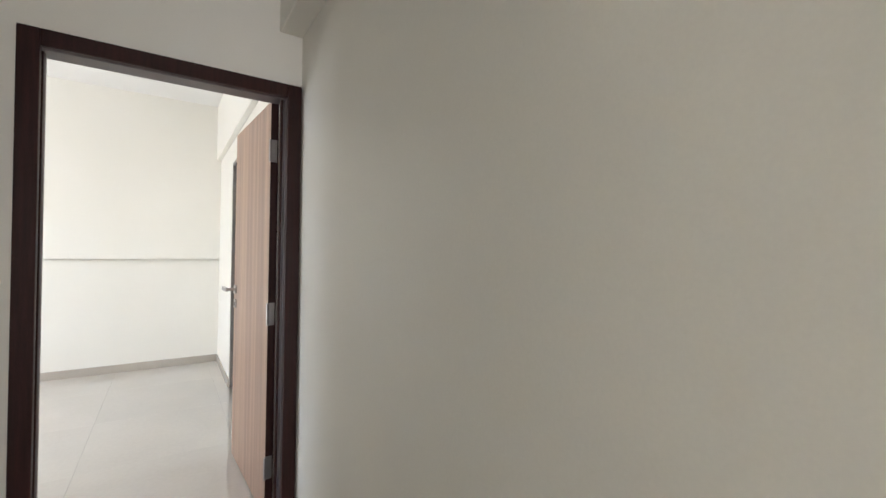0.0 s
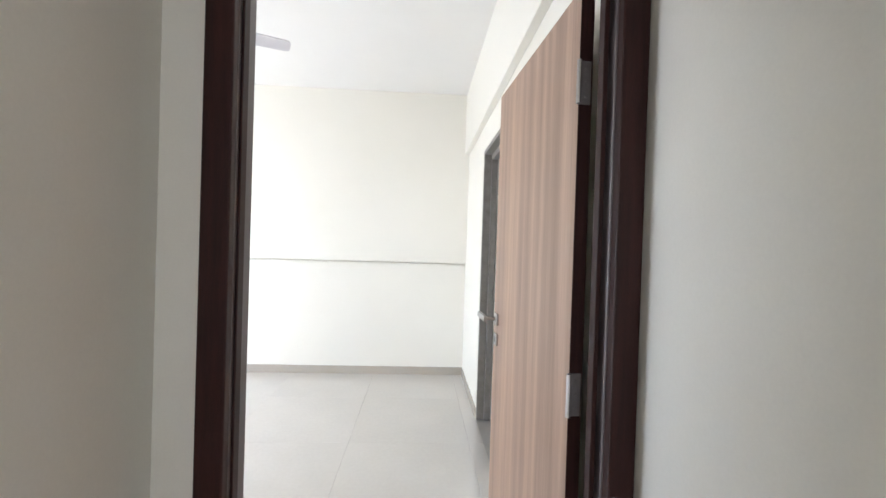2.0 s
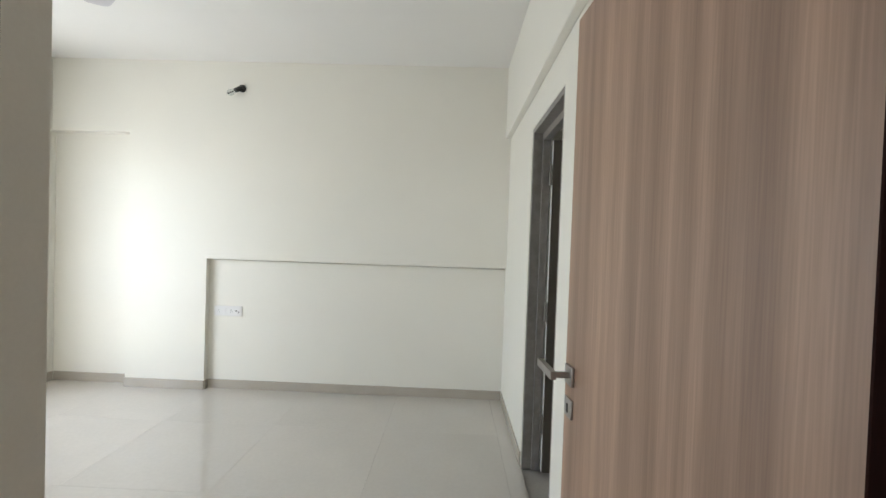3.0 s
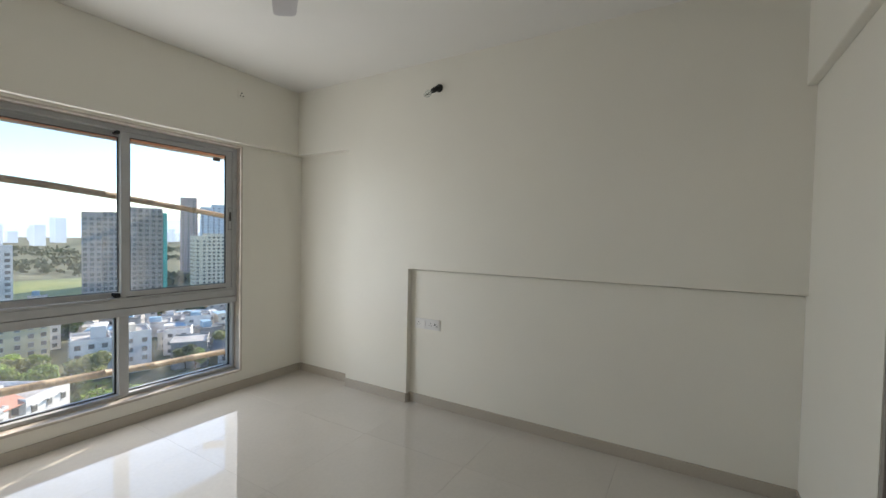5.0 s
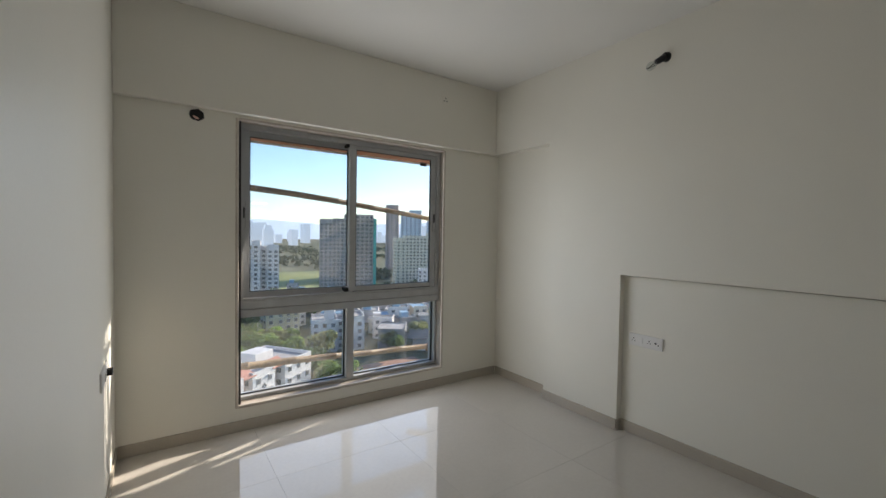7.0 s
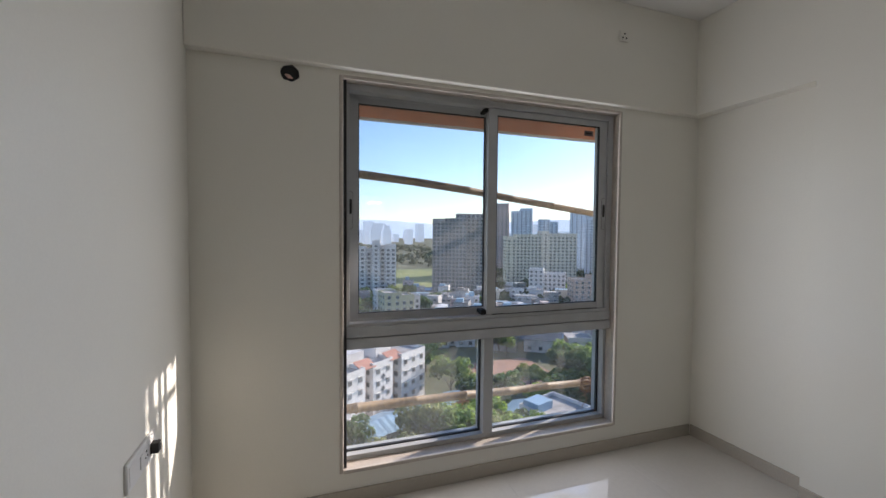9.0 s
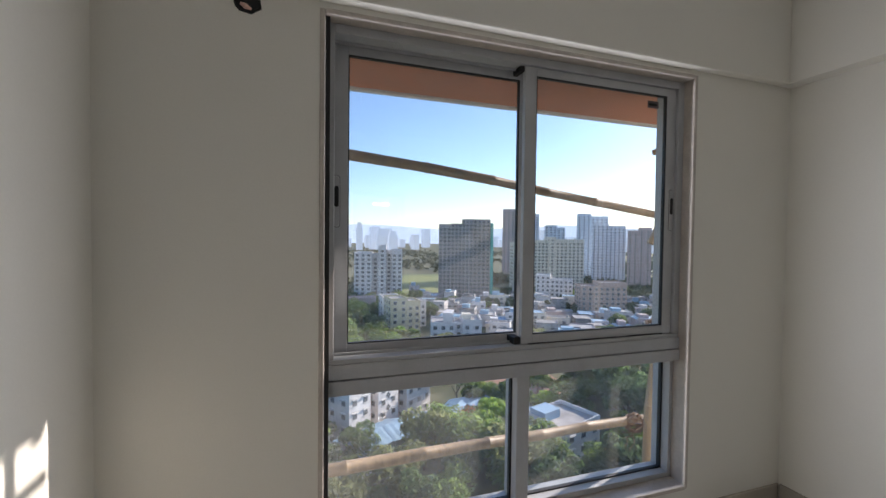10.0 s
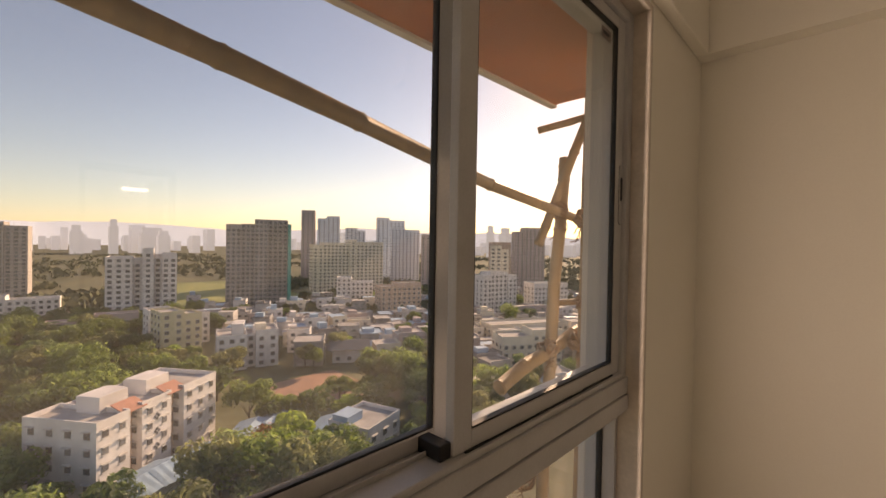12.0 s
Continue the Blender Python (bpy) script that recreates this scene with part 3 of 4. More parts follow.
def bamboo(name, label, points, r, knots=0.42):
    """A slightly crooked pole with swollen nodes."""
    ob = thing(name, label, "pole", group="bamboo scaffold")
    pts = [Vector(p) for p in points]
    out, rad = [], []
    for a, b in zip(pts, pts[1:]):
        n = max(2, int((b - a).length / knots))
        for i in range(n):
            p = a.lerp(b, i / n) + Vector((random.uniform(-1, 1), random.uniform(-1, 1), random.uniform(-1, 1))) * 0.006
            d = (b - a).normalized()
            for off, k in ((-0.012, 1.0), (0.0, 1.14), (0.012, 1.0)):
                out.append(p + d * (off + 0.012))
                rad.append(r * k * random.uniform(0.96, 1.03))
    out.append(pts[-1])
    rad.append(r * 0.97)
    part("culm", tube(bmesh.new(), out, rad, 12), BAMBOO, ob, "", True)
    return ob


def lashing(at, r):
    ob = thing("rope_lashing", "brown coir rope tied round crossing bamboo poles", "rope", at, group="rope lashings")
    bm = bmesh.new()
    for k in range(7):
        ax = Vector((random.uniform(-1, 1), random.uniform(-0.4, 0.4), random.uniform(-1, 1))).normalized()
        u = ax.orthogonal().normalized()
        w = ax.cross(u)
        pts = [(u * math.cos(a) + w * math.sin(a)) * r * random.uniform(0.95, 1.12) + ax * 0.012 for a in (2 * math.pi * i / 12 for i in range(13))]
        tube(bm, pts, 0.007, 6)
    part("coil", bm, ROPE, ob, "", True)
    for k in range(3):
        p = Vector((random.uniform(-0.02, 0.02), random.uniform(-0.02, 0.02), -r * 0.8))
        pts = [p]
        for i in range(5):
            p = p + Vector((random.uniform(-0.03, 0.03), random.uniform(-0.04, 0.02), random.uniform(-0.035, 0.005)))
            pts.append(p)
        part("loose_end", tube(bmesh.new(), pts, 0.003, 5), ROPE, ob, "frayed rope end", True)


bamboo("bamboo_pole", "long crooked bamboo pole tied across the window", ((-4.46, -3.4, 1.89), (-4.51, -2.3, 1.818), (-4.68, -1.5, 1.775), (-4.83, -0.7, 1.69), (-4.80, 0.35, 1.55)), 0.026)
bamboo("bamboo_pole", "pale bamboo pole tied low across the window", ((-4.44, -3.4, 0.42), (-4.53, -2.3, 0.37), (-4.71, -1.5, 0.285), (-4.87, -0.7, 0.20), (-5.0, 0.4, 0.10)), 0.030)
bamboo("bamboo_pole", "upright bamboo post with a sharp cut tip", ((-4.79, -0.34, -3.0), (-4.80, -0.22, 0.3), (-4.83, -0.08, 1.2), (-4.85, 0.03, 1.80), (-4.852, 0.04, 1.93)), 0.034)
bamboo("bamboo_pole", "upright bamboo post at the building's corner", ((-4.66, -0.08, -3.0), (-4.67, -0.06, 0.8), (-4.68, 0.0, 2.27)), 0.034)
bamboo("bamboo_pole", "slanting bamboo brace of the scaffold", ((-4.90, -0.15, 1.42), (-4.86, -0.08, 1.62), (-4.68, 0.06, 2.25)), 0.026)
bamboo("bamboo_pole", "short thick bamboo stub with an open end", ((-4.84, -0.59, 0.74), (-4.80, -0.2, 0.86), (-4.72, 0.2, 0.98)), 0.036)
bamboo("bamboo_pole", "short bamboo peg under the slab", ((-4.95, -0.10, 2.08), (-4.66, 0.06, 2.16)), 0.02)
bamboo("bamboo_pole", "thin bamboo cross piece at the corner", ((-4.85, -0.1, 1.10), (-4.45, 0.2, 1.16)), 0.018)
for p, r in (((-4.83, -0.07, 1.62), 0.05), ((-4.68, -0.05, 1.57), 0.05), ((-4.80, -0.2, 0.86), 0.055), ((-4.69, -0.06, 0.90), 0.055), ((-4.90, -0.26, 0.16), 0.06), ((-4.67, -0.04, 1.12), 0.045)):
    lashing(p, r)


# ---------- city below and beyond ----------
GZ = -46.0


def plain(name, color, rough=0.85, vary=0.08, scale=0.25, fine=2.0, po=0.0, dark=None):
    return material(name, color, rough, vary=vary, scale=scale, fine=fine, per_object=po, dark=dark, spec=0.2)


C_WHITE = plain("weathered_white_facade", (0.76, 0.72, 0.69), dark=(0.60, 0.56, 0.54))
C_CREAM = plain("cream_facade", (0.74, 0.66, 0.54))
C_GREY = plain("raw_concrete_facade", (0.42, 0.38, 0.35), dark=(0.33, 0.30, 0.28))
C_PEACH = plain("peach_facade", (0.58, 0.42, 0.34))
C_YELLOW = plain("pale_yellow_facade", (0.62, 0.55, 0.38))
# distance haze is put into this pale blue base colour
C_HAZY = plain("painted_haze_facade", (0.62, 0.68, 0.76))
C_BROWN = plain("dusty_brown_facade", (0.48, 0.39, 0.37))
C_ROOF = plain("concrete_roof", (0.50, 0.46, 0.43), vary=0.14, dark=(0.33, 0.30, 0.28))
C_SLUM = plain("mixed_house_paint", (0.46, 0.43, 0.41), vary=0.15, po=0.45)
C_RED = plain("salmon_tile_roof", (0.55, 0.27, 0.20))
C_TEAL = plain("teal_safety_net", (0.10, 0.42, 0.36))
C_SHEET = plain("blue_sheet_roof", (0.36, 0.50, 0.62), rough=0.5)
C_DARKROOF = plain("grey_hall_roof", (0.20, 0.19, 0.19))
C_EARTH = plain("red_earth_playground", (0.42, 0.235, 0.16), vary=0.12, dark=(0.34, 0.20, 0.15))
C_WIN = material("dark_window_glass", (0.15, 0.15, 0.155), 0.25, per_object=0.4)
C_LEDGE = plain("window_ledge_paint", (0.58, 0.55, 0.52))
C_BARK = material("tree_bark", (0.12, 0.085, 0.06), 0.9, vary=0.2, scale=3, fine=30)
LEAVES = [material("leaves_" + n, c, 0.7, vary=0.3, scale=0.6, fine=3, per_object=0.25, dark=d) for n, c, d in (
    ("mid", (0.125, 0.165, 0.05), (0.07, 0.105, 0.03)), ("dark", (0.08, 0.115, 0.045), (0.045, 0.07, 0.03)),
    ("bright", (0.19, 0.25, 0.05), (0.11, 0.16, 0.035)), ("olive", (0.16, 0.165, 0.075), (0.09, 0.10, 0.045)))]
for m in LEAVES:
    n, l = m.node_tree.nodes, m.node_tree.links
    tl_, mx = n.new("ShaderNodeBsdfTranslucent"), n.new("ShaderNodeMixShader")
    b = n["Principled BSDF"]
    mx.inputs[0].default_value = 0.55
    bright = n.new("ShaderNodeVectorMath")
    bright.operation = "SCALE"
    bright.inputs["Scale"].default_value = 2.3
    l.new(b.inputs["Base Color"].links[0].from_socket, bright.inputs[0])
    l.new(bright.outputs[0], tl_.inputs[0])
    l.new(b.outputs[0], mx.inputs[1])
    l.new(tl_.outputs[0], mx.inputs[2])
    l.new(mx.outputs[0], n["Material Output"].inputs[0])
FLOWER = material("orange_blossom", (0.50, 0.16, 0.04), 0.8, vary=0.25, scale=2, fine=8)


def ground_material():
    m = plain("plain_of_grass_and_dust", (0.17, 0.155, 0.09), vary=0.2, scale=0.03, fine=0.3, dark=(0.075, 0.085, 0.045))
    return m


structure("ground", blocks(((-4900, -4900, GZ - 1), (4900, 4900, GZ))), ground_material(), "plain of grass, trees and dust below")
ROADS = plain("grey_road", (0.16, 0.15, 0.145))
structure("road", blocks(((-260, 92, GZ), (-96, 99, GZ + 0.12))), ROADS, "grey lane between the houses")
play = thing("playground", "bare red earth playground among trees", "playground")
part("earth", blocks(((-139, 49, GZ), (-110, 79, GZ + 0.25))), C_EARTH, play)
part("kerb", blocks(((-131, 49, GZ), (-112, 49.6, GZ + 0.9))), C_PEACH, play, "low painted wall")
field = thing("grass_field", "yellow-green open field beyond the houses", "field")
part("grass", blocks(((-520, 60, GZ), (-345, 175, GZ + 0.2))), plain("sunlit_field", (0.27, 0.27, 0.10), vary=0.14, scale=0.05, fine=0.5, dark=(0.18, 0.21, 0.08)), field)

WIN_MESHES = {}


def window_mesh(w, h, ledge):
    key = (round(w, 2), round(h, 2), ledge)
    if key not in WIN_MESHES:
        bm = blocks(((-w / 2, -0.06, 0), (w / 2, 0.05, h)))
        if ledge:
            box(bm, (-w / 2 - 0.2, -0.55, h), (w / 2 + 0.2, 0.0, h + 0.14))
            box(bm, (-w / 2 - 0.1, -0.18, -0.15), (w / 2 + 0.1, 0.0, 0))
        me = mesh_of("window", bm, [C_WIN, C_LEDGE])
        for p in me.polygons:
            p.material_index = 0 if p.index < 6 else 1
        WIN_MESHES[key] = me
    return WIN_MESHES[key]


def building(name, label, left, right, depth, wings, wall, storey=3.0, bay=3.2, ledge=True, roof=C_ROOF, win=(1.5, 1.5), sides=True, category="building"):
    """left, right: ground corners of the front. wings: (from, to, set back, height) with from and to as shares of the front."""
    l, r = Vector((*left, GZ)), Vector((*right, GZ))
    length = (r - l).length
    ob = thing(name, label, category)
    ob.matrix_world = Matrix.Translation(l) @ Matrix.Rotation(math.atan2(r.y - l.y, r.x - l.x), 4, "Z")
    for a, b, back, h in wings:
        x0, x1 = a * length, b * length
        part("wall", blocks(((x0, back, -0.5), (x1, depth, h)), ((x0, back, h), (x1, back + 0.25, h + 1.0)), ((x0, depth - 0.25, h), (x1, depth, h + 1.0)),
                            ((x0, back + 0.25, h), (x0 + 0.25, depth - 0.25, h + 1.0)), ((x1 - 0.25, back + 0.25, h), (x1, depth - 0.25, h + 1.0))), wall, ob)
        part("roof", blocks(((x0 + 0.25, back + 0.25, h), (x1 - 0.25, depth - 0.25, h + 0.12))), roof, ob)
        n, k = max(1, int((x1 - x0) / bay)), int((h + 0.5) / storey)
        me = window_mesh(win[0], win[1], ledge)
        for j in range(k):
            for i in range(n):
                w = new("window", me)
                w.parent = ob
                w.location = (x0 + (i + 0.5) * (x1 - x0) / n, back, j * storey + 1.0)
            if sides:
                for i in range(max(1, int((depth - back) / (bay * 1.3)))):
                    nn = max(1, int((depth - back) / (bay * 1.3)))
                    for xs, rz in ((x0, -90), (x1, 90)):
                        if (xs == x0 and a > 0.01 and back > 0.5) or (xs == x1 and b < 0.99 and back > 0.5):
                            continue
                        if rz == 90 and b > 0.99:
                            continue
                        w = new("window", me)
                        w.parent = ob
                        w.matrix_local = pose(xs, back + (i + 0.5) * (depth - back) / nn, j * storey + 1.0, 0, 0, rz)
    return ob


def roof_block(ob, a, b, mat, name="roof_tower"):
    return part(name, bevelled(blocks((a, b)), 0.08, 1), mat, ob)


# the white housing block nearest to the window
nb = building("apartment_block", "white five-storey apartment block with peach stairwells", (-94, 7), (-111.3, 30.8), 15,
              ((0.0, 0.22, 0.0, 15), (0.22, 0.32, 3.0, 14.6), (0.32, 0.56, 0.4, 15), (0.56, 0.66, 3.0, 14.6), (0.66, 1.0, 0.0, 15)), C_WHITE, bay=2.6, win=(1.25, 1.35))
for a, b in ((0.22, 0.32), (0.56, 0.66)):
    L = 29.4
    part("stairwell", blocks(((a * L, 2.6, 0), (b * L, 2.95, 14.6))), C_PEACH, nb, "peach stairwell wall")
    bm = bmesh.new()
    v = [bm.verts.new(p) for p in ((a * L - 1, 0.2, 15.2), (b * L + 1, 0.2, 15.2), (b * L + 1, 3.2, 16.6), (a * L - 1, 3.2, 16.6), (a * L - 1, 0.2, 15.4), (b * L + 1, 0.2, 15.4), (b * L + 1, 3.2, 16.8), (a * L - 1, 3.2, 16.8))]
    for f in ((0, 1, 2, 3), (4, 7, 6, 5), (0, 4, 5, 1), (1, 5, 6, 2), (2, 6, 7, 3), (3, 7, 4, 0)):
        bm.faces.new([v[i] for i in f])
    part("porch_roof", bm, C_RED, nb, "salmon tiled porch roof")
    roof_block(nb, (a * L - 1.5, 5, 15), (b * L + 1.5, 10, 18.2), C_WHITE)
bm = bmesh.new()
for k in range(3):
    for dx, dz in ((0.45, 0), (-0.45, 0), (0, 0.45), (0, -0.45)):
        c = Vector((12.9 + dx, 0.30, 12.0 - 3 * k + dz))
        v = [bm.verts.new(c + Vector(p)) for p in ((0.32, 0, 0), (0, 0, 0.32), (-0.32, 0, 0), (0, 0, -0.32), (0.32, 0.2, 0), (0, 0.2, 0.32), (-0.32, 0.2, 0), (0, 0.2, -0.32))]
        bm.faces.new(v[:4])
        for i in range(4):
            bm.faces.new((v[i], v[(i + 1) % 4], v[4 + (i + 1) % 4], v[4 + i]))
part("diamond_vents", bm, C_WIN, nb, "dark diamond-shaped vents")

building("apartment_block", "pale yellow six-storey block with small balconies", (-193, 36), (-194, 51), 13, ((0, 0.55, 0, 18), (0.55, 1, 1.0, 16.5)), C_YELLOW, bay=2.8)
building("apartment_block", "white stepped block behind the yellow one", (-214, 36), (-214, 60), 12, ((0, 0.4, 0, 16), (0.4, 1, 2, 13)), C_WHITE)
cb = building("apartment_block", "white four-storey block with flat roofs", (-164, 47), (-158, 67), 14, ((0, 0.48, 0, 12), (0.48, 0.62, 3, 11.5), (0.62, 1, 0.8, 13)), C_WHITE, bay=2.7)
roof_block(cb, (5, 5, 12), (9, 9, 16), C_WHITE)
roof_block(cb, (13, 6, 12), (17, 10, 15.4), C_CREAM)
building("apartment_tower", "tall white tower with dark balcony recesses", (-299, 31), (-292, 64), 20, ((0, 0.36, 0, 36), (0.36, 0.5, 3.5, 35), (0.5, 0.66, 0.5, 41), (0.66, 0.78, 3.5, 37), (0.78, 1, 0, 38)), C_WHITE, bay=3.4, win=(2.0, 1.6))
building("apartment_tower", "dark unfinished concrete tower far off", (-470, -24), (-466, 2), 20, ((0, 0.5, 0, 58), (0.5, 1, 1.5, 55)), C_GREY, bay=3.6, win=(2.4, 1.9), ledge=False)
tw = building("apartment_tower", "raw concrete tower under construction with a teal net", (-316, 99), (-299, 139.5), 22, ((0.0, 0.22, 0.5, 58), (0.22, 0.42, 2.5, 58.5), (0.42, 0.62, 0.0, 62), (0.62, 0.93, 1.6, 62)), C_GREY, storey=3.1, bay=2.9, win=(1.9, 1.9), ledge=False)
part("safety_net", blocks(((41.0, 0.2, 3), (43.2, 20, 60))), C_TEAL, tw, "hanging teal net")
for k in range(19):
    part("balcony_slab", blocks(((27.4, -0.2, 3.1 * k + 2.6), (40.6, 1.7, 3.1 * k + 2.85))), C_GREY, tw)
building("apartment_tower", "wide cream slab block with rows of windows", (-334, 175), (-314, 236), 18, ((0, 0.14, 0.0, 44), (0.14, 0.5, 1.2, 46), (0.5, 0.6, 0, 49), (0.6, 1, 1.2, 47)), C_CREAM, bay=3.3, win=(1.7, 1.5), ledge=False)
building("apartment_tower", "brown slender high-rise in the haze", (-457, 226), (-449, 238.5), 16, ((0, 1, 0, 83),), C_BROWN, bay=4, ledge=False)
building("apartment_tower", "blue-grey high-rise in the haze", (-447, 241), (-433, 262), 16, ((0, 0.4, 0, 74), (0.4, 1, 1, 77)), C_HAZY, bay=4, ledge=False)
building("apartment_tower", "blue-grey high-rise in the haze", (-430, 268), (-418, 288), 16, ((0, 0.6, 0, 64), (0.6, 1, 1, 61)), C_HAZY, bay=4, ledge=False)
building("apartment_tower", "blue-grey twin high-rise in the haze", (-408, 297), (-389, 325), 16, ((0, 0.45, 0, 77), (0.45, 1, 1.5, 74)), C_HAZY, bay=4, ledge=False)
building("apartment_tower", "pale blue-grey high-rise in haze", (-372, 290), (-352, 316), 16, ((0, 0.5, 0, 64), (0.5, 1, 1, 62)), C_HAZY, bay=4, ledge=False)
building("apartment_block", "white block among low houses", (-267, 158), (-252, 179), 14, ((0, 0.4, 0, 21), (0.4, 1, 1.5, 18)), C_WHITE, bay=3)
building("apartment_block", "peach block with stepped roofs", (-220, 162), (-210, 189), 14, ((0, 0.4, 0, 18), (0.4, 1, 1, 20)), C_PEACH, bay=3)
building("apartment_block", "white seven-storey block with a framed centre", (-176, 213), (-168, 240), 14, ((0, 0.25, 0, 26), (0.25, 0.75, 1.5, 28), (0.75, 1, 0, 26)), C_WHITE, bay=3)
building("apartment_tower", "peach high-rise behind trees", (-325, 416), (-311, 436), 16, ((0, 1, 0, 50),), C_PEACH, bay=3.6, ledge=False)
building("apartment_tower", "dark grey high-rise among trees", (-236, 338), (-218, 361), 16, ((0, 0.3, 1, 60), (0.3, 1, 0, 64)), C_BROWN, bay=3.6, ledge=False)
building("apartment_block", "white block beside the trees", (-160, 250), (-148, 275), 14, ((0, 1, 0, 20),), C_WHITE, bay=3)
building("apartment_block", "long low cream market building", (-128, 160), (-108, 200), 14, ((0, 1, 0, 7),), C_CREAM, bay=3.4)
building("apartment_block", "cream block at the lane", (-98, 128), (-84, 150), 12, ((0, 0.5, 0, 11), (0.5, 1, 1, 13)), C_CREAM, bay=3)
building("apartment_block", "low dark roofed block behind the woods", (-250, 5), (-246, 38), 10, ((0, 0.5, 0, 9), (0.5, 1, 2, 11)), C_BROWN, bay=3)
building("apartment_block", "grey block behind the woods", (-330, -22), (-326, 14), 12, ((0, 0.4, 0, 14), (0.4, 1, 1, 12)), C_WHITE, bay=3)
building("apartment_tower", "grey-blue high-rise in the haze", (-319, 288), (-305, 303), 16, ((0, 0.45, 0, 56), (0.45, 1, 1.5, 59)), C_BROWN, bay=4, ledge=False, sides=False)
building("apartment_tower", "white slab block with even rows of windows", (-234, 233), (-222.5, 244), 14, ((0, 1, 0, 39),), C_WHITE, bay=3.2, ledge=False, sides=False)
building("apartment_tower", "cream block with broad window bands", (-205.5, 258), (-194, 267), 14, ((0, 0.6, 0, 46), (0.6, 1, 1.0, 43)), C_CREAM, bay=3.6, win=(2.2, 1.5), ledge=False, sides=False)
hall = building("community_hall", "open-fronted hall with a grey sloping roof", (-146, 82), (-138, 94), 11, ((0.05, 0.95, 1.5, 5),), C_WHITE, bay=4)
bm = bmesh.new()
v = [bm.verts.new(p) for p in ((-1, -1, 5.6), (15.4, -1, 5.6), (15.4, 6, 8.2), (-1, 6, 8.2), (15.4, 12, 5.8), (-1, 12, 5.8))]
for f in ((0, 1, 2, 3), (3, 2, 4, 5), (0, 3, 5), (1, 4, 2), (0, 5, 4, 1)):
    bm.faces.new([v[i] for i in f])
part("pitched_roof", bm, C_DARKROOF, hall, "grey sheet roof")


def shed(x, y, w, d, h, rot, mat, label):
    ob = thing("shed", label, "shed", (x, y, GZ), group="sheds among the trees")
    ob.rotation_euler = (0, 0, radians(rot))
    part("wall", blocks(((-w / 2, -d / 2, 0), (w / 2, d / 2, h))), C_WHITE, ob)
    bm = bmesh.new()
    n = 16
    for side in (-1, 1):
        lo = []
        for i in range(n + 1):
            xx = -w / 2 - 0.5 + (w + 1) * i / n
            e = 0.07 if i % 2 else 0.0
            lo.append((bm.verts.new((xx, side * (d / 2 + 0.6), h + e)), bm.verts.new((xx, 0, h + d * 0.18 + e))))
        for p, q in zip(lo, lo[1:]):
            bm.faces.new((p[0], q[0], q[1], p[1]))
    part("sheet_roof", bm, mat, ob, "corrugated sheet roof")


for x, y, w, d, rot, mat in ((-90, 12, 14, 8, 120, C_SHEET), (-93, 20, 12, 8, 110, C_SHEET), (-97, 33, 12, 7, 140, C_SHEET), (-88, 48, 9, 7, 130, C_SHEET), (-101, 41, 10, 6, 130, C_SHEET)):
    shed(x, y, w, d, 5.0, rot, mat, "low shed with a pale blue corrugated roof")
lh = building("house", "small flat-roofed house with a cracked terrace", (-76, 50), (-80, 62), 11, ((0, 1, 0, 6.5),), C_WHITE, bay=4)
roof_block(lh, (0.6, 6, 6.5), (6, 10.4, 8.6), C_SHEET)

FOOT = [(-103, 19, 17), (-194, 44, 13), (-214, 48, 16), (-163, 58, 15), (-124, 64, 15.5), (-142, 88, 8), (-82, 58, 9), (-97, 30, 4), (-91, 15, 6), (-218, 176, 18), (-262, 170, 16), (-174, 228, 18),
        (-118, 180, 24), (-92, 140, 15), (-309, 120, 28), (-298, 48, 22), (-316, 301, 14), (-232, 244, 13), (-203, 269, 13)]


def clear(x, y, r):
    return all((x - a) ** 2 + (y - b) ** 2 > (c + r) ** 2 for a, b, c in FOOT)


# low houses packed beyond the playground
rng = random.Random(5)


def low_house(x, y, w, d, h, rot, mat):
    ob = thing("low_house", "small flat-roofed house in a dense quarter", "house", (x, y, GZ), group="low houses")
    ob.rotation_euler = (0, 0, radians(rot))
    part("wall", blocks(((-w / 2, -d / 2, 0), (w / 2, d / 2, h)), ((-w / 2, -d / 2, h), (w / 2, -d / 2 + 0.3, h + 0.8)), ((w / 2 - 0.3, -d / 2 + 0.3, h), (w / 2, d / 2, h + 0.8))), mat, ob)
    part("roof", blocks(((-w / 2 - 0.3, -d / 2 + 0.3, h), (w / 2 - 0.3, d / 2 + 0.3, h + 0.25))), rng.choice((C_ROOF, C_ROOF, C_ROOF, C_SLUM, C_DARKROOF, C_SHEET)), ob)
    if rng.random() < 0.5:
        part("roof_room", blocks(((-w * 0.3, -d * 0.1, h), (w * 0.1, d * 0.4, h + rng.uniform(1.5, 3)))), rng.choice((mat, C_SHEET, C_WHITE)), ob)
    me = window_mesh(1.6, 1.3, True)
    for j in range(int(h / 3)):
        for i in range(2):
            wd = new("window", me)
            wd.parent = ob
            wd.location = ((i - 0.5) * w * 0.5, -d / 2, j * 3 + 1)


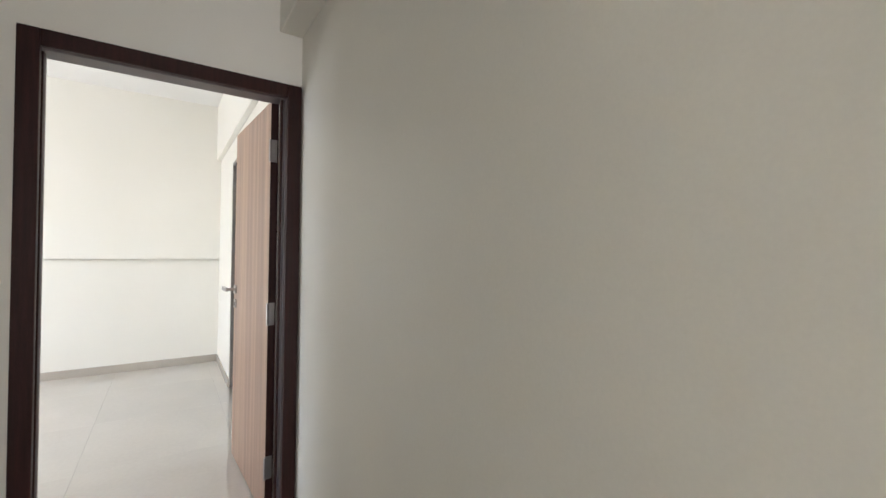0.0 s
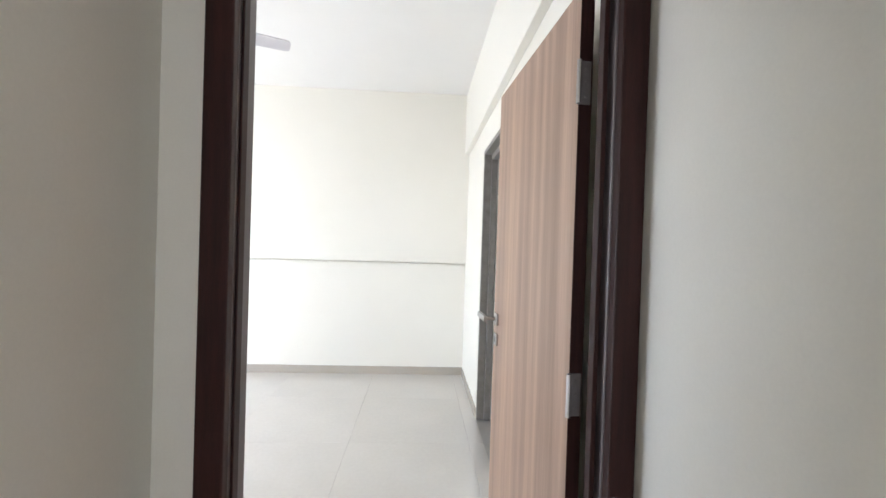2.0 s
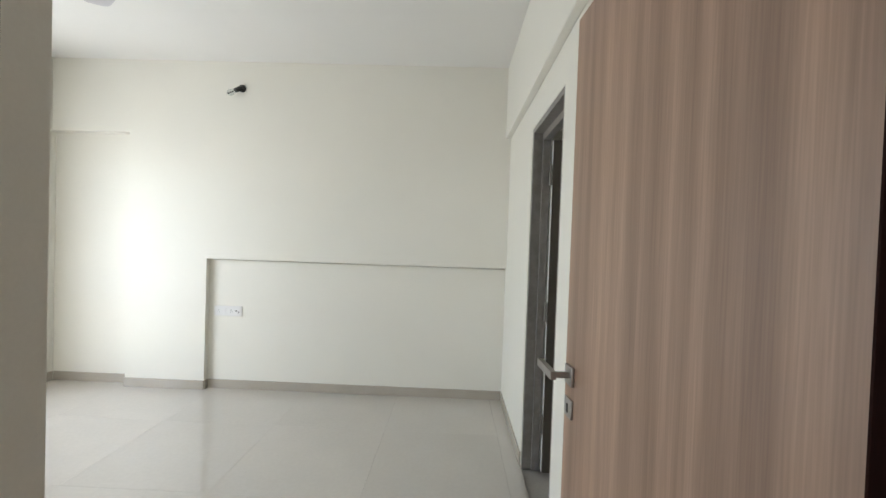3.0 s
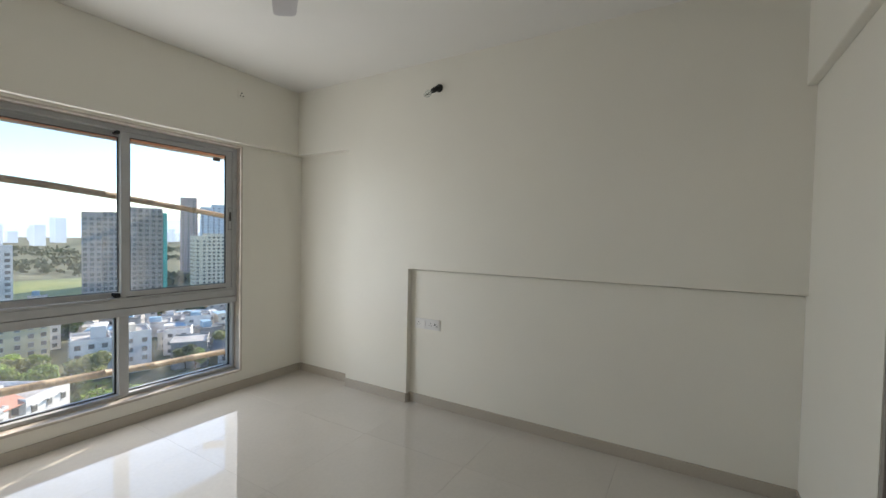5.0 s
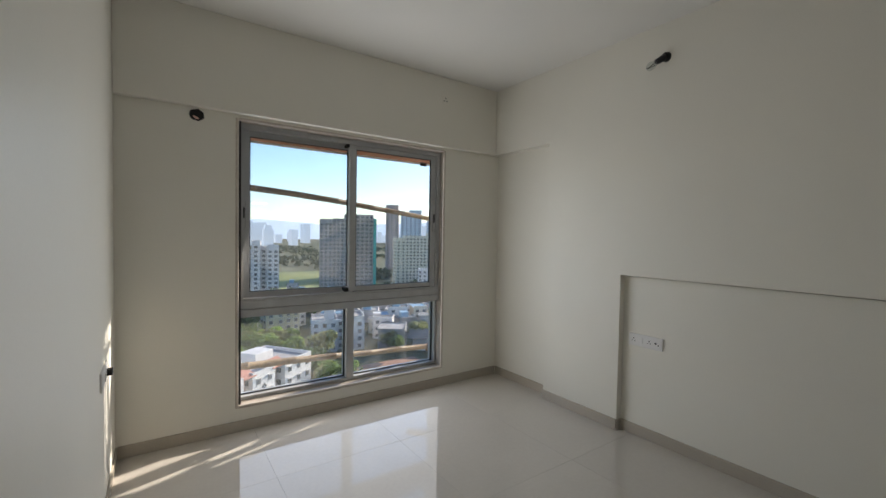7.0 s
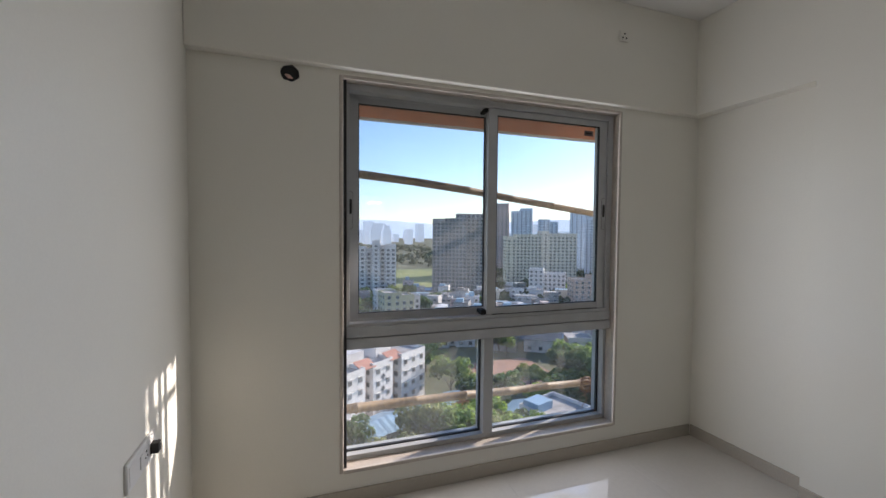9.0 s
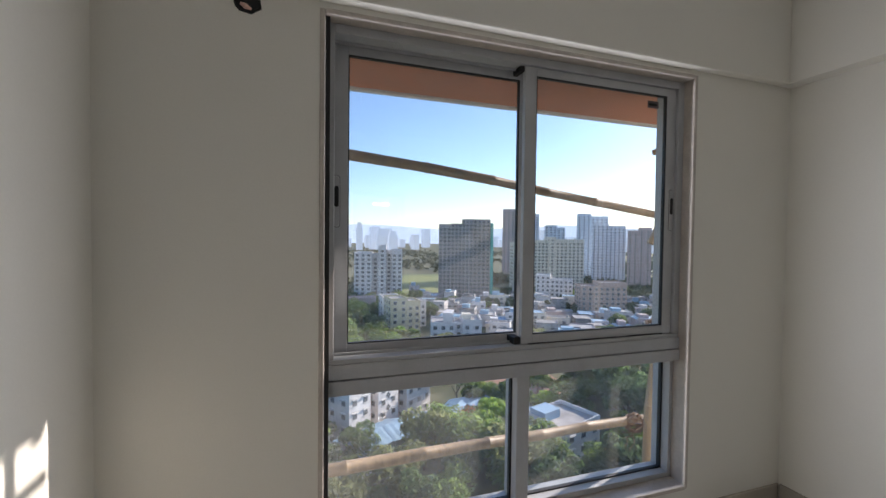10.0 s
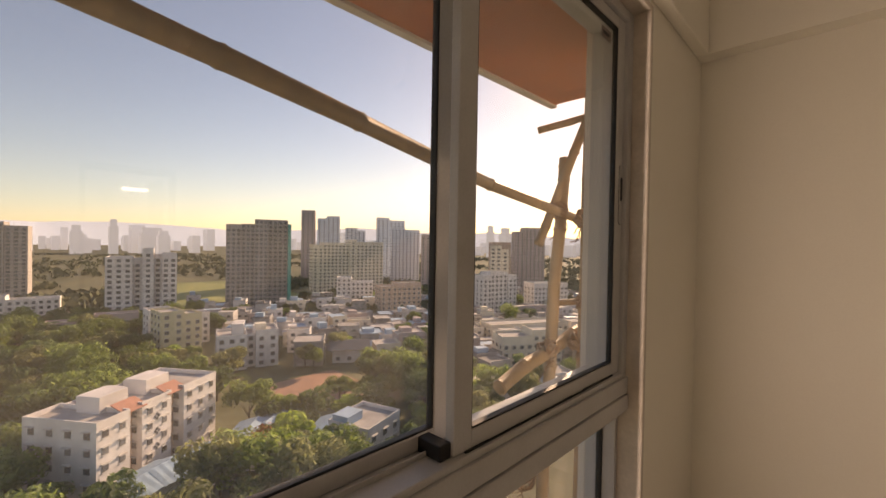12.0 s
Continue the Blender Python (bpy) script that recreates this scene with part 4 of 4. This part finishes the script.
houses = []
for row in range(9000):
    x, y = rng.uniform(-340, -60), rng.uniform(70, 380)
    yaw = math.degrees(math.atan2(-x, y))
    dist = math.hypot(x, y)
    if not (30 < yaw < 76 and 165 < dist < 340) and not (12 < yaw < 44 and 128 < dist < 390):
        continue
    if len(houses) > 290 or not clear(x, y, 5) or any((x - a) ** 2 + (y - b) ** 2 < 90 for a, b in houses):
        continue
    houses.append((x, y))
    low_house(x, y, rng.uniform(7, 12), rng.uniform(7, 11), rng.choice((3.4, 6.2, 6.4, 9.2)), rng.choice((60, 66, 72, 150)) + rng.uniform(-4, 4), rng.choice((C_SLUM, C_SLUM, C_SLUM, C_BROWN, C_CREAM, C_WHITE)))


# trees
def crown_mesh(seed, lobes, spread, height, leaves, size, mat, flowers=0.0):
    """Many small leaf sprays over the shells of a few uneven lobes."""
    r = random.Random(seed)
    verts, faces, idx = [], [], []
    cs = [(Vector((r.uniform(-1, 1) * spread, r.uniform(-1, 1) * spread, height * r.uniform(0.55, 1.0))), r.uniform(0.30, 0.55) * spread * 1.5) for _ in range(lobes)]
    for i in range(leaves):
        c, rad = r.choice(cs)
        d = Vector((r.gauss(0, 1), r.gauss(0, 1), r.gauss(0.25, 0.9))).normalized()
        p = c + Vector((d.x, d.y, d.z * 0.75)) * rad * r.uniform(0.72, 1.08)
        u = (d.orthogonal().normalized() + Vector((r.uniform(-1, 1), r.uniform(-1, 1), r.uniform(-1, 1))) * 0.7).normalized()
        w = (d + Vector((r.uniform(-1, 1), r.uniform(-1, 1), r.uniform(-1, 1))) * 0.6).cross(u).normalized()
        s = size * r.uniform(0.6, 1.3)
        k = len(verts)
        verts += [p - u * s, p - w * s * 0.45, p + u * s, p + w * s * 0.45]
        faces.append((k, k + 1, k + 2, k + 3))
        idx.append(1 if r.random() < flowers and d.z > 0 else 0)
    me = bpy.data.meshes.new("crown")
    me.from_pydata(verts, [], faces)
    me.materials.append(mat)
    me.materials.append(FLOWER)
    me.polygons.foreach_set("material_index", idx)
    return me


def tree(name, label, crown, h, spread, category="tree"):
    ob = thing(name, label, category, (0, 0, -400), group="trees")
    bm = tube(bmesh.new(), [(0, 0, -0.3), (0.1, 0, h * 0.35), (0, 0.15, h * 0.75)], [0.38, 0.26, 0.10], 8)
    for k in range(5):
        a = k * 1.3
        tube(bm, [(0.08, 0.02, h * (0.32 + 0.05 * k)), (math.cos(a) * spread * 0.6, math.sin(a) * spread * 0.6, h * (0.62 + 0.05 * k))], [0.14, 0.04], 6)
    part("trunk", bm, C_BARK, ob)
    c = new("crown", crown)
    c.parent = ob
    return ob


KINDS = []
for i, (lobes, spread, h, mat, fl) in enumerate(((9, 3.4, 9.5, 0, 0), (11, 4.2, 11, 1, 0), (8, 3.0, 8, 2, 0), (10, 3.8, 10, 3, 0), (12, 4.6, 12, 0, 0), (9, 3.2, 9, 1, 0))):
    KINDS.append(tree("broadleaf_tree", "dense broadleaf tree with an uneven " + ("green", "dark green", "bright green", "olive green", "green", "dark green")[i] + " crown", crown_mesh(i, lobes, spread, h, 2200, 0.55, LEAVES[mat], fl), h, spread))
FLAME = tree("flowering_tree", "broad tree covered in orange blossom", crown_mesh(40, 9, 3.8, 8.5, 2600, 0.5, LEAVES[2], 0.7), 8.5, 3.8)


def palm():
    ob = thing("palm_tree", "coconut palm with drooping fronds", "tree", (0, 0, -400), group="palm trees")
    part("trunk", tube(bmesh.new(), [(0, 0, -0.3), (0.2, 0, 4), (0.1, 0.1, 9)], [0.24, 0.18, 0.14], 8), C_BARK, ob)
    r = random.Random(9)
    verts, faces = [], []
    for k in range(18):
        a, lift = k * 2.4, r.uniform(0.1, 1.0)
        out = Vector((math.cos(a), math.sin(a), 0))
        side = Vector((-out.y, out.x, 0))
        for i in range(14):
            s = 0.4 + 3.4 * i / 13
            p = Vector((0.1, 0.1, 9)) + out * s + Vector((0, 0, lift * s * 0.8 - 0.20 * s * s))
            for sg in (-1, 1):
                q = len(verts)
                tip = p + side * sg * (1.0 - 0.03 * i) + out * 0.5 - Vector((0, 0, 0.45))
                verts += [p, p + out * 0.16, tip]
                faces.append((q, q + 1, q + 2))
    me = bpy.data.meshes.new("fronds")
    me.from_pydata(verts, [], faces)
    me.materials.append(LEAVES[0])
    c = new("fronds", me)
    c.parent = ob
    return ob


PALM = palm()


def plant(kind, x, y, s):
    t = copy_thing(kind, pose(x, y, GZ, 0, 0, rng.uniform(0, 360)))
    t.scale = (s, s, s * rng.uniform(0.85, 1.15))


spots = []
for k in range(4000):
    x, y = rng.uniform(-300, -62), rng.uniform(-40, 260)
    yaw, dist = math.degrees(math.atan2(-x, y)), math.hypot(x, y)
    if not 20 < yaw < 100 or dist < 66:
        continue
    wooded = dist < 118 or (yaw > 76 and dist < 290) or (110 < dist < 150 and 40 < yaw < 60)
    if not wooded and rng.random() > 0.07:
        continue
    if len(spots) > 430 or not clear(x, y, 2.5) or any((x - a) ** 2 + (y - b) ** 2 < 21 for a, b in spots) or any((x - a) ** 2 + (y - b) ** 2 < 50 for a, b in houses):
        continue
    spots.append((x, y))
    plant(PALM if rng.random() < 0.13 else rng.choice(KINDS), x, y, rng.uniform(0.65, 1.05))
plant(FLAME, -92, 30.5, 0.95)
plant(FLAME, -88, 27, 0.7)
plant(KINDS[2], -84, 35, 1.0)
plant(KINDS[2], -86, 24, 0.9)
for ob in (*KINDS, FLAME, PALM):
    for o in (*ob.children_recursive, ob):
        bpy.data.objects.remove(o)


# far woods, far towers and hills
def far_woods():
    r = random.Random(21)
    verts, faces = [], []
    for k in range(9000):
        dist, yaw = r.uniform(280, 1500) if k % 3 else r.uniform(280, 520), radians(r.uniform(15, 100))
        x, y = -math.sin(yaw) * dist, math.cos(yaw) * dist
        if -525 < x < -340 and 55 < y < 180:
            continue
        if noise.noise(Vector((x * 0.008, y * 0.008, 3))) < -0.05:
            continue
        s = r.uniform(2.5, 5.5)
        for i in range(5):
            p = Vector((x + r.uniform(-s, s), y + r.uniform(-s, s), GZ + r.uniform(1, s * 1.3)))
            q = len(verts)
            a = r.uniform(0, 6.3)
            u, w = Vector((math.cos(a), math.sin(a), r.uniform(-0.3, 0.3))) * s * 0.6, Vector((r.uniform(-0.5, 0.5), r.uniform(-0.5, 0.5), 1)) * s * 0.5
            verts += [p - u, p - w, p + u, p + w]
            faces.append((q, q + 1, q + 2, q + 3))
    me = bpy.data.meshes.new("far_woods")
    me.from_pydata(verts, [], faces)
    me.materials.append(plain("far_tree_belts", (0.12, 0.13, 0.075), vary=0.2, scale=0.02, fine=0.2, dark=(0.08, 0.095, 0.055)))
    tagged(new("far_woods", me), "distant belts of trees on the plain", "woods", kind="stuff")


far_woods()


# Pale colour and a glow on the far shapes stand in for air haze.
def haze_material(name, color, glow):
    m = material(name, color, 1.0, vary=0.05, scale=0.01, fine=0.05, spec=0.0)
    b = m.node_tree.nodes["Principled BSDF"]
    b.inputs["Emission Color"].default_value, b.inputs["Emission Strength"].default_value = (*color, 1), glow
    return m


HAZE_NEAR, HAZE_FAR = haze_material("painted_haze_near", (0.50, 0.54, 0.60), 0.45), haze_material("painted_haze_far", (0.62, 0.67, 0.73), 0.60)
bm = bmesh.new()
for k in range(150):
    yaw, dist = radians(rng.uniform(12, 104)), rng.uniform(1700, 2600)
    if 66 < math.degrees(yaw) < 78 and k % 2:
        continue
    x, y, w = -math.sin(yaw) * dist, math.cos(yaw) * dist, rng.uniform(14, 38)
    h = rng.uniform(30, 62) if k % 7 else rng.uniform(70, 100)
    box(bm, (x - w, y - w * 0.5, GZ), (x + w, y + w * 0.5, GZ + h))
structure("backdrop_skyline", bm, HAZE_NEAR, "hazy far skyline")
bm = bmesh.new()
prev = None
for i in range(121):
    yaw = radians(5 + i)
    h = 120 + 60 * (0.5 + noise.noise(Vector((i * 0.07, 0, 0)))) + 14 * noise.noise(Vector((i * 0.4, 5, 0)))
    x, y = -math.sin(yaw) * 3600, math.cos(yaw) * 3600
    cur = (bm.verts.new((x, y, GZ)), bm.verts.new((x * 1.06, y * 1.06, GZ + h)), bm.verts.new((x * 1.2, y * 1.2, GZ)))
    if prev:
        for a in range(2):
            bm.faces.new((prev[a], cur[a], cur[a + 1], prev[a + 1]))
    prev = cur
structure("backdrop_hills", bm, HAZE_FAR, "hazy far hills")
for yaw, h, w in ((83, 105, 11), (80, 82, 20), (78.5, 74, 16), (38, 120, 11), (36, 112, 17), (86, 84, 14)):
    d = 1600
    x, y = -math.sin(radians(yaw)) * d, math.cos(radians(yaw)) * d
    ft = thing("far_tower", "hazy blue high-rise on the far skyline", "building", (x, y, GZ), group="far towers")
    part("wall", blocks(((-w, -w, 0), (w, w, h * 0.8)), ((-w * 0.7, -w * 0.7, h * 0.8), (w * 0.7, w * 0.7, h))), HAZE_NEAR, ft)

# ---------- floor tiles ----------
bed = structure("floor", blocks(((XW, YD, -0.0119), (0.0, 0.09, -0.0035))), GROUT, "polished beige vitrified tile floor")
T = 0.83


def tile_mesh(w, d):
    return mesh_of("tile", bevelled(blocks(((0.0004, 0.0004, -0.006), (w - 0.0004, d - 0.0004, 0.0))), 0.0003, 1), TILE)


def lay(parent, x0, x1, y0, y1, ox, oy):
    cache = {}
    def cuts(a, b, o):
        v = [a]
        k = math.ceil((a - o) / T + 1e-6) * T + o
        while k < b - 0.02:
            v.append(k)
            k += T
        return v + [b]
    xs, ys = cuts(x0, x1, ox), cuts(y0, y1, oy)
    for xa, xb in zip(xs, xs[1:]):
        for ya, yb in zip(ys, ys[1:]):
            key = (round(xb - xa, 4), round(yb - ya, 4))
            if key not in cache:
                cache[key] = tile_mesh(*key)
            t = new("tile", cache[key])
            t.parent = parent
            t.location = (xa, ya, 0)


lay(bed, XW, 0.0, YD, 0.09, -0.935, -0.64)
cor = structure("floor_corridor", blocks(((-4.3, -10.2, -0.0119), (2.5, YD, -0.0035))), GROUT, "polished tile floor of corridor and hall")
lay(cor, CXL, CXR, -6.3, YD, -0.935, -0.64)
lay(cor, -4.3, 2.5, -10.2, -6.3, -0.935, -0.64)
